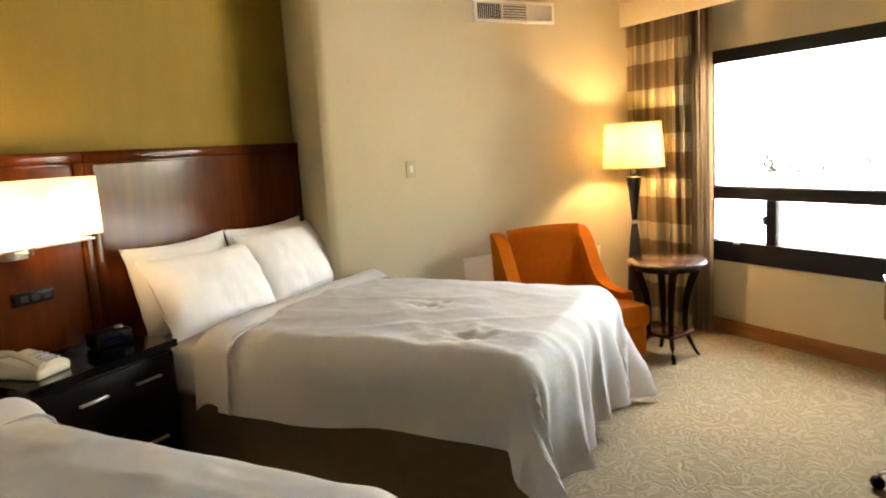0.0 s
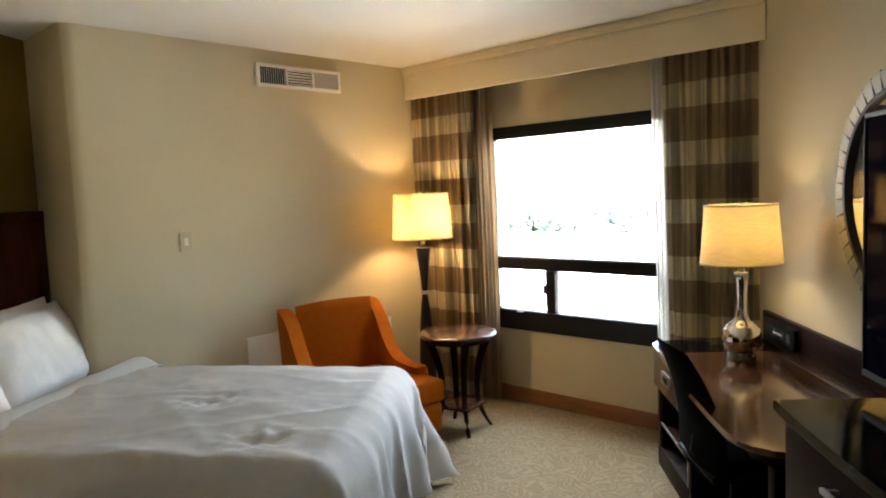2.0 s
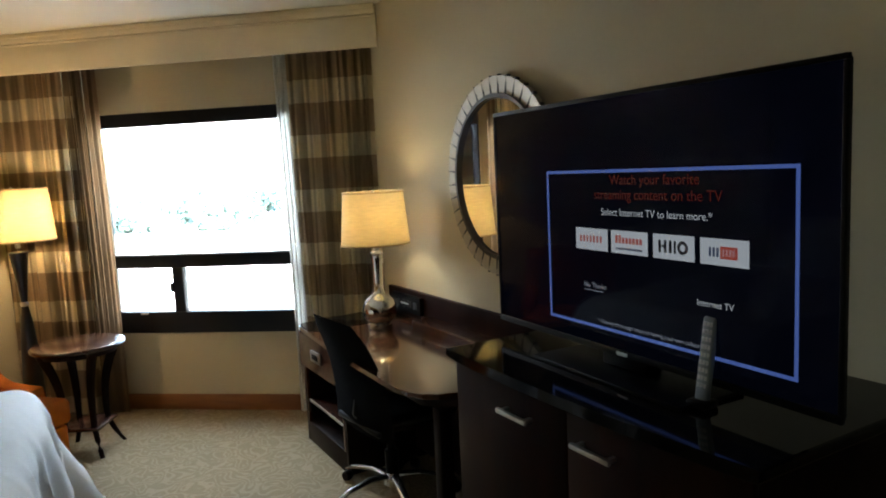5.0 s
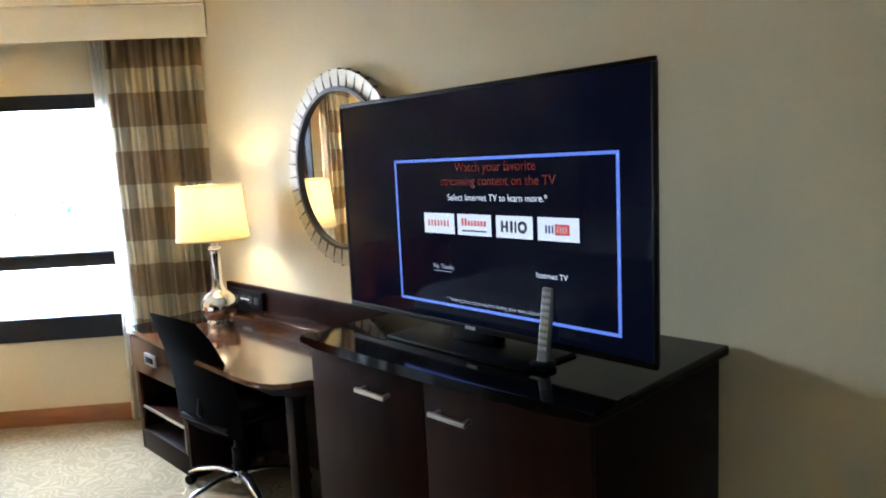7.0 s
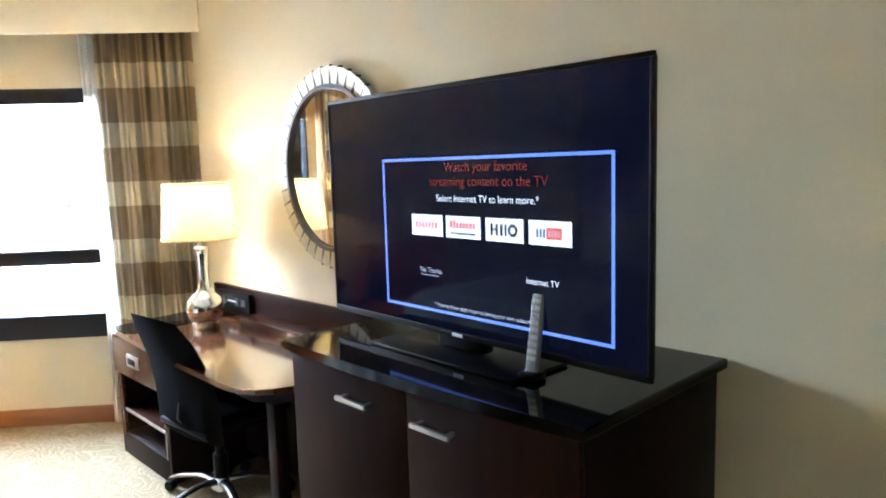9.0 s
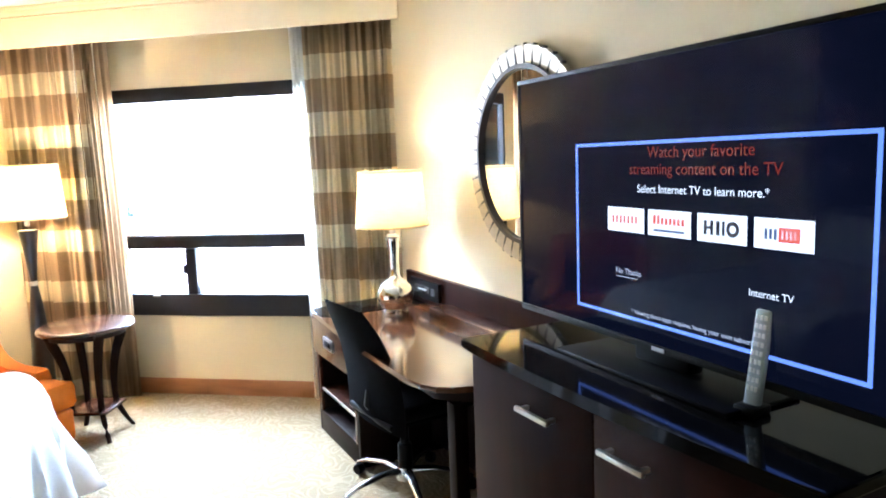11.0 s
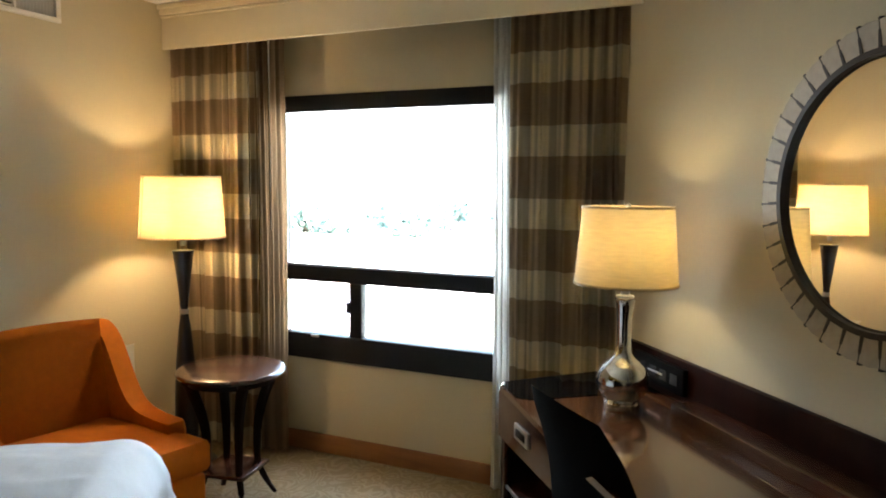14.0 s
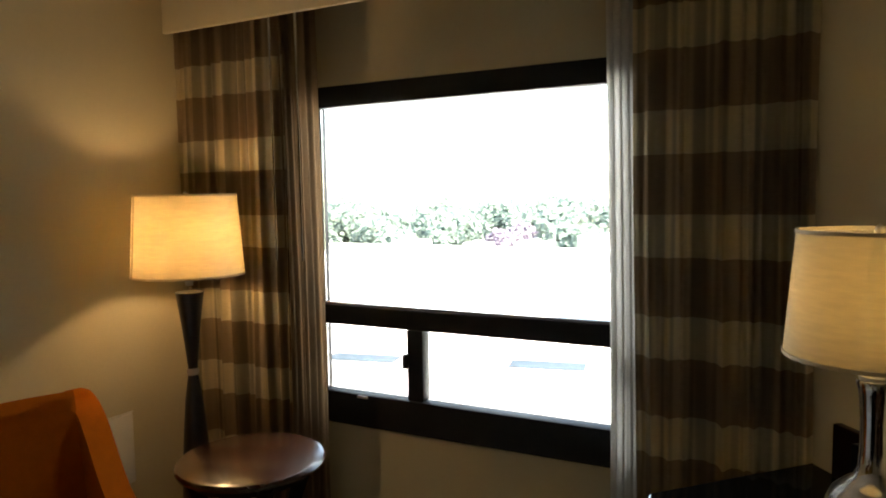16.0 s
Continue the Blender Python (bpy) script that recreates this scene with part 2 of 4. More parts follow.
GRASS = mat("far_ground", (0.20, 0.22, 0.15), 0.95, grain=0.4, scale=0.4)
BARK = mat("bark", (0.10, 0.075, 0.05), 0.9, grain=0.4, scale=12, bump=0.4)
# leaf colours paled well past real leaves: distant haze and glare painted in
HAZED_LEAF = cloth("hazed_foliage", (0.27, 0.35, 0.32), (0.31, 0.40, 0.36), 0.4, 3, 0.0)
HAZED_PLUM = cloth("hazed_plum_foliage", (0.34, 0.30, 0.37), (0.38, 0.33, 0.41), 0.4, 3, 0.0)
GLASS = bpy.data.materials.new("window_glass")
GLASS.use_nodes = True
gn = GLASS.node_tree.nodes
gn.remove(gn["Principled BSDF"])
g_clear, g_shine, g_mix, g_fres = gn.new("ShaderNodeBsdfTransparent"), gn.new("ShaderNodeBsdfGlossy"), gn.new("ShaderNodeMixShader"), gn.new("ShaderNodeFresnel")
g_clear.inputs[0].default_value = (0.93, 0.96, 0.96, 1)
g_shine.inputs["Roughness"].default_value = 0.01
GLASS.node_tree.links.new(g_fres.outputs[0], g_mix.inputs[0])
GLASS.node_tree.links.new(g_clear.outputs[0], g_mix.inputs[1])
GLASS.node_tree.links.new(g_shine.outputs[0], g_mix.inputs[2])
GLASS.node_tree.links.new(g_mix.outputs[0], gn["Material Output"].inputs[0])


# ---- mesh helpers ----
def mesh_of(name, bm, material, smooth=True, sharp=38):
    bmesh.ops.recalc_face_normals(bm, faces=bm.faces)
    me = bpy.data.meshes.new(name)
    bm.to_mesh(me)
    bm.free()
    me.materials.append(material)
    if smooth:
        me.shade_smooth()
        me.set_sharp_from_angle(angle=radians(sharp))
    return me


def part(name, bm, material, parent=None, label="", sharp=38):
    """Links a bmesh as one mesh object under a thing or a part."""
    ob = new(name, mesh_of(name, bm, material, sharp=sharp))
    ob.parent = parent
    return tagged(ob, label)


def thing(name, m, label, category, group="", kind=""):
    """An Empty at the base of a thing, to parent its parts."""
    ob = new(name)
    ob.matrix_world = m
    ob.empty_display_size = 0.1
    return tagged(ob, label, category, group, kind)


def single(name, bm, material, m, label, category, group="", kind="", sharp=38):
    ob = new(name, mesh_of(name, bm, material, sharp=sharp))
    ob.matrix_world = m
    return tagged(ob, label, category, group, kind)


def box(x0, x1, y0, y1, z0, z1, bevel=0.0, segments=2, bm=None):
    out = bm or bmesh.new()
    m = Matrix.Translation(((x0 + x1) / 2, (y0 + y1) / 2, (z0 + z1) / 2)) @ Matrix.Diagonal((abs(x1 - x0), abs(y1 - y0), abs(z1 - z0), 1))
    made = bmesh.ops.create_cube(out, size=1, matrix=m)["verts"]
    if bevel:
        edges = list({e for v in made for e in v.link_edges})
        bmesh.ops.bevel(out, geom=edges, offset=bevel, segments=segments, profile=0.5, affect="EDGES")
    return out


def lathe(profile, steps=40, close=False):
    """A body of revolution round z from (radius, height) pairs."""
    bm = bmesh.new()
    rings = []
    for r, z in profile:
        rings.append([bm.verts.new((r * math.cos(2 * math.pi * i / steps), r * math.sin(2 * math.pi * i / steps), z)) for i in range(steps)])
    for a, b in zip(rings, rings[1:]):
        for i in range(steps):
            bm.faces.new((a[i], a[(i + 1) % steps], b[(i + 1) % steps], b[i]))
    if not close:
        for ring in (rings[0], rings[-1]):
            if (ring[0].co - ring[steps // 2].co).length > 1e-4:
                bm.faces.new(ring)
    else:
        for i in range(steps):
            bm.faces.new((rings[-1][i], rings[-1][(i + 1) % steps], rings[0][(i + 1) % steps], rings[0][i]))
    return bm


def sweep(points, radii, steps=10, flat=1.0, bm=None):
    """A tube through the points with a radius at each; flat squeezes it along its second axis."""
    out = bm or bmesh.new()
    pts = [Vector(p) for p in points]
    rings = []
    for i, p in enumerate(pts):
        d = (pts[min(i + 1, len(pts) - 1)] - pts[max(i - 1, 0)]).normalized()
        side = d.cross(Vector((0, 0, 1)) if abs(d.z) < 0.9 else Vector((0, 1, 0))).normalized()
        up = side.cross(d)
        r = radii[i] if hasattr(radii, "__len__") else radii
        rings.append([out.verts.new(p + side * r * math.cos(2 * math.pi * k / steps) + up * r * flat * math.sin(2 * math.pi * k / steps)) for k in range(steps)])
    for a, b in zip(rings, rings[1:]):
        for k in range(steps):
            out.faces.new((a[k], a[(k + 1) % steps], b[(k + 1) % steps], b[k]))
    out.faces.new(rings[0][::-1]), out.faces.new(rings[-1])
    return out


def prism(outline, z0, z1, bevel=0.0):
    """An upright prism over an outline of (x, y)."""
    bm = bmesh.new()
    low = [bm.verts.new((x, y, z0)) for x, y in outline]
    high = [bm.verts.new((x, y, z1)) for x, y in outline]
    bm.faces.new(low[::-1]), bm.faces.new(high)
    for i in range(len(outline)):
        j = (i + 1) % len(outline)
        bm.faces.new((low[i], low[j], high[j], high[i]))
    if bevel:
        bmesh.ops.bevel(bm, geom=[e for e in bm.edges if abs(e.verts[0].co.z - e.verts[1].co.z) < 1e-6], offset=bevel, segments=2, profile=0.5, affect="EDGES")
    return bm


def grid(nx, ny, place, thick=0.0):
    """A sheet of nx by ny cells; place(i / nx, j / ny) gives its points."""
    bm = bmesh.new()
    v = [[bm.verts.new(place(i / nx, j / ny)) for j in range(ny + 1)] for i in range(nx + 1)]
    for i in range(nx):
        for j in range(ny):
            bm.faces.new((v[i][j], v[i + 1][j], v[i + 1][j + 1], v[i][j + 1]))
    if thick:
        bmesh.ops.solidify(bm, geom=bm.faces[:], thickness=thick)
    return bm


def lettering(text, size, bold=False):
    """Flat letters of the built-in font, centred, as a bmesh in the xz plane facing -y."""
    curve = bpy.data.curves.new("letters", "FONT")
    curve.body, curve.size, curve.align_x, curve.align_y = text, size, "CENTER", "CENTER"
    curve.offset = 0.0
    ob = bpy.data.objects.new("letters", curve)
    scene.collection.objects.link(ob)
    me = bpy.data.meshes.new_from_object(ob.evaluated_get(bpy.context.evaluated_depsgraph_get()))
    bpy.data.objects.remove(ob)
    bm = bmesh.new()
    bm.from_mesh(me)
    bmesh.ops.transform(bm, matrix=Matrix.Rotation(radians(90), 4, "X"), verts=bm.verts)
    return bm


# ---- plan ----
HIGH = 2.475
TV_WALL = pose(-1.237, 3.94, 0, 0, 0, -51)      # x along the wall, y into it
BED_WALL = pose(-4.35, 1.54, 0, 0, 0, 125)      # x back along the headboards (negative), y into the wall


def tv(x, out, z=0.0, turn=0.0):
    return TV_WALL @ pose(x, -out, z, 0, 0, turn)


def bedside(along, out, z=0.0, turn=0.0):
    return BED_WALL @ pose(-along, -out, z, 0, 0, turn)


I4 = Matrix.Identity(4)
# ---- structure ----
single("floor", box(-6, 4, -4.5, 4.6, -0.12, 0), CARPET, I4, "beige carpet with a paler swirling leaf pattern", "carpet", kind="structure")
single("ceiling", box(-6, 4, -4.5, 4.6, HIGH, HIGH + 0.12), CEIL, I4, "smooth off-white painted ceiling", "ceiling", kind="structure")
# side wall with the vent, and its corner to the headboard wall
single("wall_side", prism([(-3.865, 4.16), (-3.865, 1.60), (-3.870, 1.565), (-3.884, 1.540), (-3.905, 1.530), (-4.42, 1.530), (-4.5, 1.70), (-4.5, 4.16)], 0, HIGH),
       WALL, I4, "smooth cream painted wall with a rounded corner", "wall", kind="structure", sharp=35)
bm = bmesh.new()
for a in ((-4.5, -3.24, 0, HIGH), (-1.90, -0.9, 0, HIGH), (-3.24, -1.90, 0, 0.525), (-3.24, -1.90, 1.975, HIGH)):
    box(a[0], a[1], 4.162, 4.235, a[2], a[3], bm=bm)
single("wall_window", bm, WALL, I4, "cream painted outer wall round the wide window", "wall", kind="structure")
single("wall_television", box(-0.40, 6.2, 0, 0.15, 0, HIGH), WALL, TV_WALL, "cream painted wall behind the desk", "wall", kind="structure")
single("wall_headboard", box(-6.0, 0.17, 0.06, 0.2, 0, HIGH), OLIVE, BED_WALL, "olive gold wallcovering behind the headboards", "wall", kind="structure")
single("wall_back", box(-3.6, 3.6, -0.15, 0, 0, HIGH), WALL, pose(0.42, -2.05, 0, 0, 0, 37), "plain cream wall", "wall", kind="structure")
skirt_wall = single("baseboard_window", box(-3.86, -1.40, 4.146, 4.161, 0, 0.105, 0.003), SKIRTING, I4, "reddish brown wooden skirting", "baseboard", kind="structure")
single("baseboard_side", box(-3.864, -3.85, 1.62, 4.145, 0, 0.105, 0.003), SKIRTING, I4, "reddish brown wooden skirting", "baseboard", kind="structure")
single("baseboard_television", box(2.92, 3.34, -0.015, -0.001, 0, 0.105, 0.003), SKIRTING, TV_WALL, "reddish brown wooden skirting", "baseboard", kind="structure")

# valance box along the window wall
val = thing("valance", pose(0, 0, 0), "cream boxed valance hiding the curtain rail", "valance", kind="structure")
part("front_board", box(-3.862, -1.25, 3.938, 3.962, 2.235, HIGH - 0.002, 0.004), VALANCE, val)
part("crown", box(-3.862, -1.25, 3.920, 3.938, 2.418, HIGH - 0.002, 0.005, 3), VALANCE, val)
part("crown_lip", box(-3.862, -1.25, 3.906, 3.920, 2.446, HIGH - 0.002, 0.005, 3), VALANCE, val)
part("bead", sweep([(-3.862, 3.936, 2.410), (-1.25, 3.936, 2.410)], 0.006, 8), VALANCE, val)
part("rail", box(-3.85, -1.35, 4.03, 4.06, 2.30, 2.33, 0.004), NICKEL, val, "white curtain track")


# ---- window ----
def build_window():
    w = thing("window_1", pose(0, 0, 0), "wide window with a dark bronze frame, transom and sliding lower light", "window", kind="structure")
    y0, y1 = 4.165, 4.225
    part("frame_head", box(-3.24, -1.90, y0, y1, 1.888, 1.975, 0.004), BRONZE, w)
    part("frame_sill", box(-3.24, -1.90, y0 - 0.012, y1, 0.525, 0.665, 0.004), BRONZE, w)
    part("jamb", box(-3.24, -3.205, y0, y1, 0.665, 1.888, 0.003), BRONZE, w)
    part("jamb", box(-1.94, -1.90, y0, y1, 0.665, 1.888, 0.003), BRONZE, w)
    part("transom", box(-3.205, -1.94, y0, y1, 0.960, 1.042, 0.004), BRONZE, w)
    part("transom_bead", box(-3.205, -1.94, y0 + 0.012, y1, 1.042, 1.052, 0.002), NICKEL, w, "bright glazing bead")
    post = part("post", box(-2.782, -2.708, y0, y1, 0.665, 0.960, 0.004), BRONZE, w)
    part("latch", box(-2.795, -2.772, y0 - 0.018, y0 + 0.01, 0.80, 0.86, 0.004), BRONZE, post)
    part("catch", box(-3.02, -2.97, y0 - 0.022, y0, 0.652, 0.662, 0.002), NICKEL, w, "bright sliding catch")
    for x0, x1, z0, z1 in ((-3.205, -1.94, 1.042, 1.888), (-3.205, -2.782, 0.665, 0.96), (-2.708, -1.94, 0.665, 0.96)):
        p = part("pane", box(x0, x1, 4.193, 4.199, z0, z1), GLASS, w)
        p.visible_shadow = False


build_window()


# ---- curtains ----
def curtain_sheet(x0, x1, y, z0, z1, pleats, depth, gather=0.0, seed=1):
    rnd = random.Random(seed)
    ph = [rnd.uniform(0, 6.28) for _ in range(4)]

    ridges = []
    x = 0.0
    while x < 1:
        ridges.append((x, rnd.uniform(0.35, 1.0), rnd.uniform(0.07, 0.17) / pleats, rnd.uniform(-0.02, 0.02), rnd.uniform(0.2, 1.0)))
        x += rnd.uniform(0.25, 0.75) / pleats

    def place(a, b):
        z = z1 + (z0 - z1) * b
        loose = 0.6 + 0.4 * b
        x = x0 + (x1 - x0) * a + gather * math.sin(3 * b + ph[3]) * 0.012
        wave = 0.55 * math.sin(2 * math.pi * pleats * 0.5 * a + ph[0] + 0.5 * math.sin(5 * b + ph[1])) + 0.2 * math.sin(2 * math.pi * pleats * 1.3 * a + ph[2])
        for c, h, w, drift, low in ridges:
            u = (a - c - drift * b) / w
            if abs(u) < 3:
                wave -= 1.25 * h * (1 + (low - 1) * b) * math.exp(-u * u)
        return (x, y + depth * loose * (wave + 0.3) * 0.8, z)
    return grid(int(pleats * 26), 40, place, 0.002)


def build_curtains():
    left = thing("curtain", pose(-3.5, 4.06, 0), "brown and gold striped sheer curtain drawn aside at the window", "curtain", "curtains at the window")
    at = Matrix.Translation((3.5, -4.06, 0))
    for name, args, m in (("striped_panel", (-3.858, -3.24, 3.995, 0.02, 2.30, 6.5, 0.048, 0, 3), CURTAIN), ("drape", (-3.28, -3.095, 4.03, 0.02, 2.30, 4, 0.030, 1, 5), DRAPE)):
        bm = curtain_sheet(*args)
        bm.transform(at)
        part(name, bm, m, left, "plain taupe drape edge" if name == "drape" else "")
    for x in (-3.29, -3.155):
        part("wand", sweep([(x + 3.5, -0.085, 2.29), (x + 3.503, -0.085, 1.25)], 0.0045, 8), CHROME, left, "thin clear pull wand")
    right = thing("curtain", pose(-1.6, 4.06, 0), "brown and gold striped sheer curtain drawn aside by the desk", "curtain", "curtains at the window")
    at = Matrix.Translation((1.6, -4.06, 0))
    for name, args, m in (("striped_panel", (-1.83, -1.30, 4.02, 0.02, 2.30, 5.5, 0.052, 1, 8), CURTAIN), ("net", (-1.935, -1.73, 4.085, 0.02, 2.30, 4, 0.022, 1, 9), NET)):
        bm = curtain_sheet(*args)
        bm.transform(at)
        part(name, bm, m, right, "pale see-through net" if name == "net" else "")


build_curtains()


# ---- wall fittings ----
def build_vent():
    v = thing("air_vent", pose(-3.864, 2.98, 2.315, 0, 0, 90), "painted metal air vent with louvres high on the wall", "vent")
    part("backing", box(-0.30, 0.30, -0.006, -0.001, -0.055, 0.055), DARKHOLE, v)
    for b in ((-0.33, 0.33, -0.074, -0.052), (-0.33, 0.33, 0.052, 0.072), (-0.33, -0.305, -0.052, 0.052), (0.305, 0.33, -0.052, 0.052)):
        part("frame", box(b[0], b[1], -0.022, -0.001, b[2], b[3], 0.003), VENTW, v)
    for x in (-0.105, 0.105):
        part("divider", box(x - 0.006, x + 0.006, -0.018, -0.006, -0.052, 0.052), VENTW, v)
    for i in range(11):
        for side in (-1, 1):
            bm = box(-0.0014, 0.0014, -0.007, 0.007, -0.052, 0.052)
            bm.transform(pose(side * 0.205 + (i - 5) * 0.0165, -0.013, 0, 0, 0, 38 * side))
            part("slat", bm, VENTW, v)
    for i in range(6):
        bm = box(-0.098, 0.098, -0.006, 0.006, -0.0018, 0.0018)
        bm.transform(pose(0, -0.013, (i - 2.5) * 0.0175, -30, 0, 0))
        part("slat", bm, VENTW, v)


build_vent()
th = thing("wall_switch", pose(-3.864, 2.117, 1.31, 0, 0, 90), "ivory plastic switch plate with a small rocker", "switch")
part("plate", box(-0.036, 0.036, -0.009, 0, -0.056, 0.056, 0.003, 3), PLATE, th)
part("rocker", box(-0.012, 0.012, -0.012, -0.008, -0.022, 0.022, 0.002), VENTW, th)


def wall_plate(y, z, w, h, label):
    o = thing("wall_plate", pose(-3.864, y, z, 0, 0, 90), label, "cover plate")
    part("plate", box(-w / 2, w / 2, -0.012, 0, -h / 2, h / 2, 0.004), VENTW, o)
    part("rim", box(-w / 2 - 0.008, w / 2 + 0.008, -0.006, 0, h / 2, h / 2 + 0.007, 0.002), VENTW, o)


wall_plate(2.60, 0.54, 0.26, 0.26, "cream painted access panel low on the wall")
wall_plate(3.62, 0.46, 0.13, 0.30, "cream painted cover plate behind the armchair")


# ---- headboards ----
def headboard(x0, x1, label):
    h = thing("headboard", bedside((x0 + x1) / 2, 0), label, "headboard", "headboard panels")
    w = (x1 - x0) / 2
    part("panel", box(-w + 0.05, w - 0.05, 0.012, 0.055, 0.02, 1.475), MAHOGANY_UP, h)
    part("stile", box(-w, -w + 0.05, 0, 0.057, 0, 1.475, 0.004), MAHOGANY_UP, h)
    part("stile", box(w - 0.05, w, 0, 0.057, 0, 1.475, 0.004), MAHOGANY_UP, h)
    part("top_rail", box(-w, w, -0.004, 0.058, 1.475, 1.525, 0.006), MAHOGANY_UP, h)
    part("groove_bead", box(-w + 0.05, w - 0.05, 0.004, 0.012, 1.46, 1.475, 0.002), MAHOGANY_UP, h)


headboard(0.0, 1.60, "tall glossy mahogany headboard panel behind the bed")
headboard(1.605, 2.255, "mahogany wall panel above the nightstand")
headboard(2.26, 3.86, "tall glossy mahogany headboard panel behind the bed")


# ---- beds ----
def soft(x, y, s=1.0):
    return noise.noise(Vector((x * s, y * s, 0.3)))


def build_bed(centre, seed):
    b = thing("bed", bedside(centre, 0), "made hotel bed with white duvet and brown skirt", "bed", "beds")
    half, length, top = 0.69, 2.08, 0.615
    part("base", box(-half + 0.02, half - 0.02, -length + 0.03, -0.04, 0.0, 0.34, 0.012), SKIRT, b, "brown fabric bed skirt")
    part("mattress", box(-half, half, -length, -0.03, 0.34, top - 0.02, 0.05, 4), LINEN, b)
    rnd = random.Random(seed)
    ph = [rnd.uniform(0, 6.28) for _ in range(6)]
    start, bend = 0.62, 0.13

    def place(i, j):
        side_drop, foot_drop = 0.35, 0.56
        w = (j * 2 - 1) * (half + side_drop)
        a = start + i * (length - start + foot_drop)
        ex, ea = max(0.0, abs(w) - half + bend * 0.6), max(0.0, a - length + bend * 0.6)
        sx = math.copysign(1, w)
        e = math.hypot(ex, ea)
        px, pa = min(abs(w), half - bend * 0.6), min(a, length - bend * 0.6)
        puff = 0.05 * (1 - (abs(w) / (half + 0.4)) ** 2) + 0.018 * soft(w * 2.2, a * 2.2) + 0.012 * soft(w * 6, a * 5) + 0.003 * soft(w * 17, a * 15) + 0.006 * (1 - abs(soft(w * 3.1 + a * 1.7, a * 2.3 - w))) ** 7 + 0.006 * (1 - abs(soft(a * 2.1 - w * 2.9 + 4, w * 2.6))) ** 8
        for tw, ta in ((-0.45, 1.74), (-0.01, 1.34)):
            near = (w - tw) ** 2 + (a - ta) ** 2
            puff += -0.022 * math.exp(-near / 0.003) + 0.026 * soft(w * 26, a * 21) * math.exp(-near / 0.014)
        if e > 0:
            dx, da = ex / e, ea / e
            limit = side_drop * dx + foot_drop * da + 0.06 * dx * da
            e = min(e, limit)
            q = min(e / bend, math.pi / 2)
            out = bend * math.sin(q) + max(0, e - bend * math.pi / 2) * 0.10
            down = bend * (1 - math.cos(q)) + max(0, e - bend * math.pi / 2)
            arc = a * dx * dx + sx * w * da * da + 0.9 * math.atan2(ea, ex) + 0.10 * soft(a * 3, w * 3)
            fall = max(0, e - 0.07)
            fold = 0.13 * fall * (math.sin(11 * arc + ph[0]) * 0.45 + (1 - 2 * abs(math.sin(12 * arc + ph[1]))) * 0.45 * da + math.sin(37 * arc + ph[4]) * 0.16 * da)
            corner = 4 * (dx * da) ** 2
            out += fold * (0.7 + 1.1 * corner + 0.5 * da) + 0.05 * corner * fall / 0.4
            px, pa = px + dx * out, pa + da * out
            z = top + puff * max(0, 1 - e / 0.2) + 0.02 * max(0, 1 - e / 0.3) - down
            if dx > 0.8:
                z += 0.022 * math.sin(4.2 * a + ph[3]) * min(1, fall * 4)
        else:
            z = top + 0.02 + puff
        return (sx * px, -pa, max(z, 0.035))
    part("duvet", grid(110, 120, place, 0.014), LINEN, b, "rumpled white duvet")

    def cuff(i, j):
        w = (j * 2 - 1) * (half + 0.34)
        a = 0.50 + 0.20 * i
        ex = max(0.0, abs(w) - half + 0.06)
        q = min(ex / 0.1, math.pi / 2)
        out, down = 0.1 * math.sin(q) + max(0, ex - 0.157) * 0.1, 0.1 * (1 - math.cos(q)) + max(0, ex - 0.157)
        z = top + 0.055 + 0.045 * math.sin(math.pi * min(1, i * 1.1)) + 0.012 * soft(w * 4, a * 6) - down
        return (math.copysign(min(abs(w), half - 0.06) + out + 0.022, w) if w else 0.0, -a, z)
    c = part("sheet_cuff", grid(14, 80, cuff, 0.012), LINEN, b, "turned-back white top sheet")
    bm = bmesh.new()
    sweep([cuff(1.0, k / 60) for k in range(61)], 0.006, 6, bm=bm)
    part("piping", bm, PIPING, c, "thin grey piping")
    return b


build_bed(0.80, 4)
build_bed(3.10, 11)


def pillow(place, seed, tall=0.47, wide=0.70):
    rnd = random.Random(seed)
    o = [rnd.uniform(-3, 3) for _ in range(2)]

    def side(sign):
        def at(i, j):
            x, y = i * 2 - 1, j * 2 - 1
            body = max(0.0, (1 - abs(x) ** 2.6) * (1 - abs(y) ** 2.6)) ** 0.55
            pinch = 1 - 0.10 * (1 - x * x) * y * y - 0.07 * (1 - y * y) * x * x
            crease = 0.020 * soft(x * 2.5 + o[0], y * 2.5 + o[1]) + 0.012 * soft(x * 8 + o[0], y * 3)
            return (x * wide / 2 * pinch, sign * (0.108 * body + crease * body), y * tall / 2 * pinch + tall / 2)
        return at
    bm = grid(26, 20, side(-1))
    other = grid(26, 20, side(1))
    me = bpy.data.meshes.new("half")
    other.to_mesh(me)
    other.free()
    bm.from_mesh(me)
    bmesh.ops.remove_doubles(bm, verts=bm.verts, dist=0.002)
    return single("pillow", bm, LINEN, place, "plump white cotton pillow leaning on the headboard", "pillow", "pillows on the beds")


for centre, s in ((0.80, 1), (3.10, 30)):
    for k, along in enumerate((-0.35, 0.35)):
        pillow(bedside(centre + along, 0.16, 0.60) @ pose(0, 0, 0, -16, 0, 0), s + k)
        pillow(bedside(centre + along * 0.98 + 0.01, 0.37, 0.61) @ pose(0, 0, 0, -30, 2 * k - 1, 3 - 5 * k), s + 5 + k, 0.48 - 0.04 * k, 0.74)


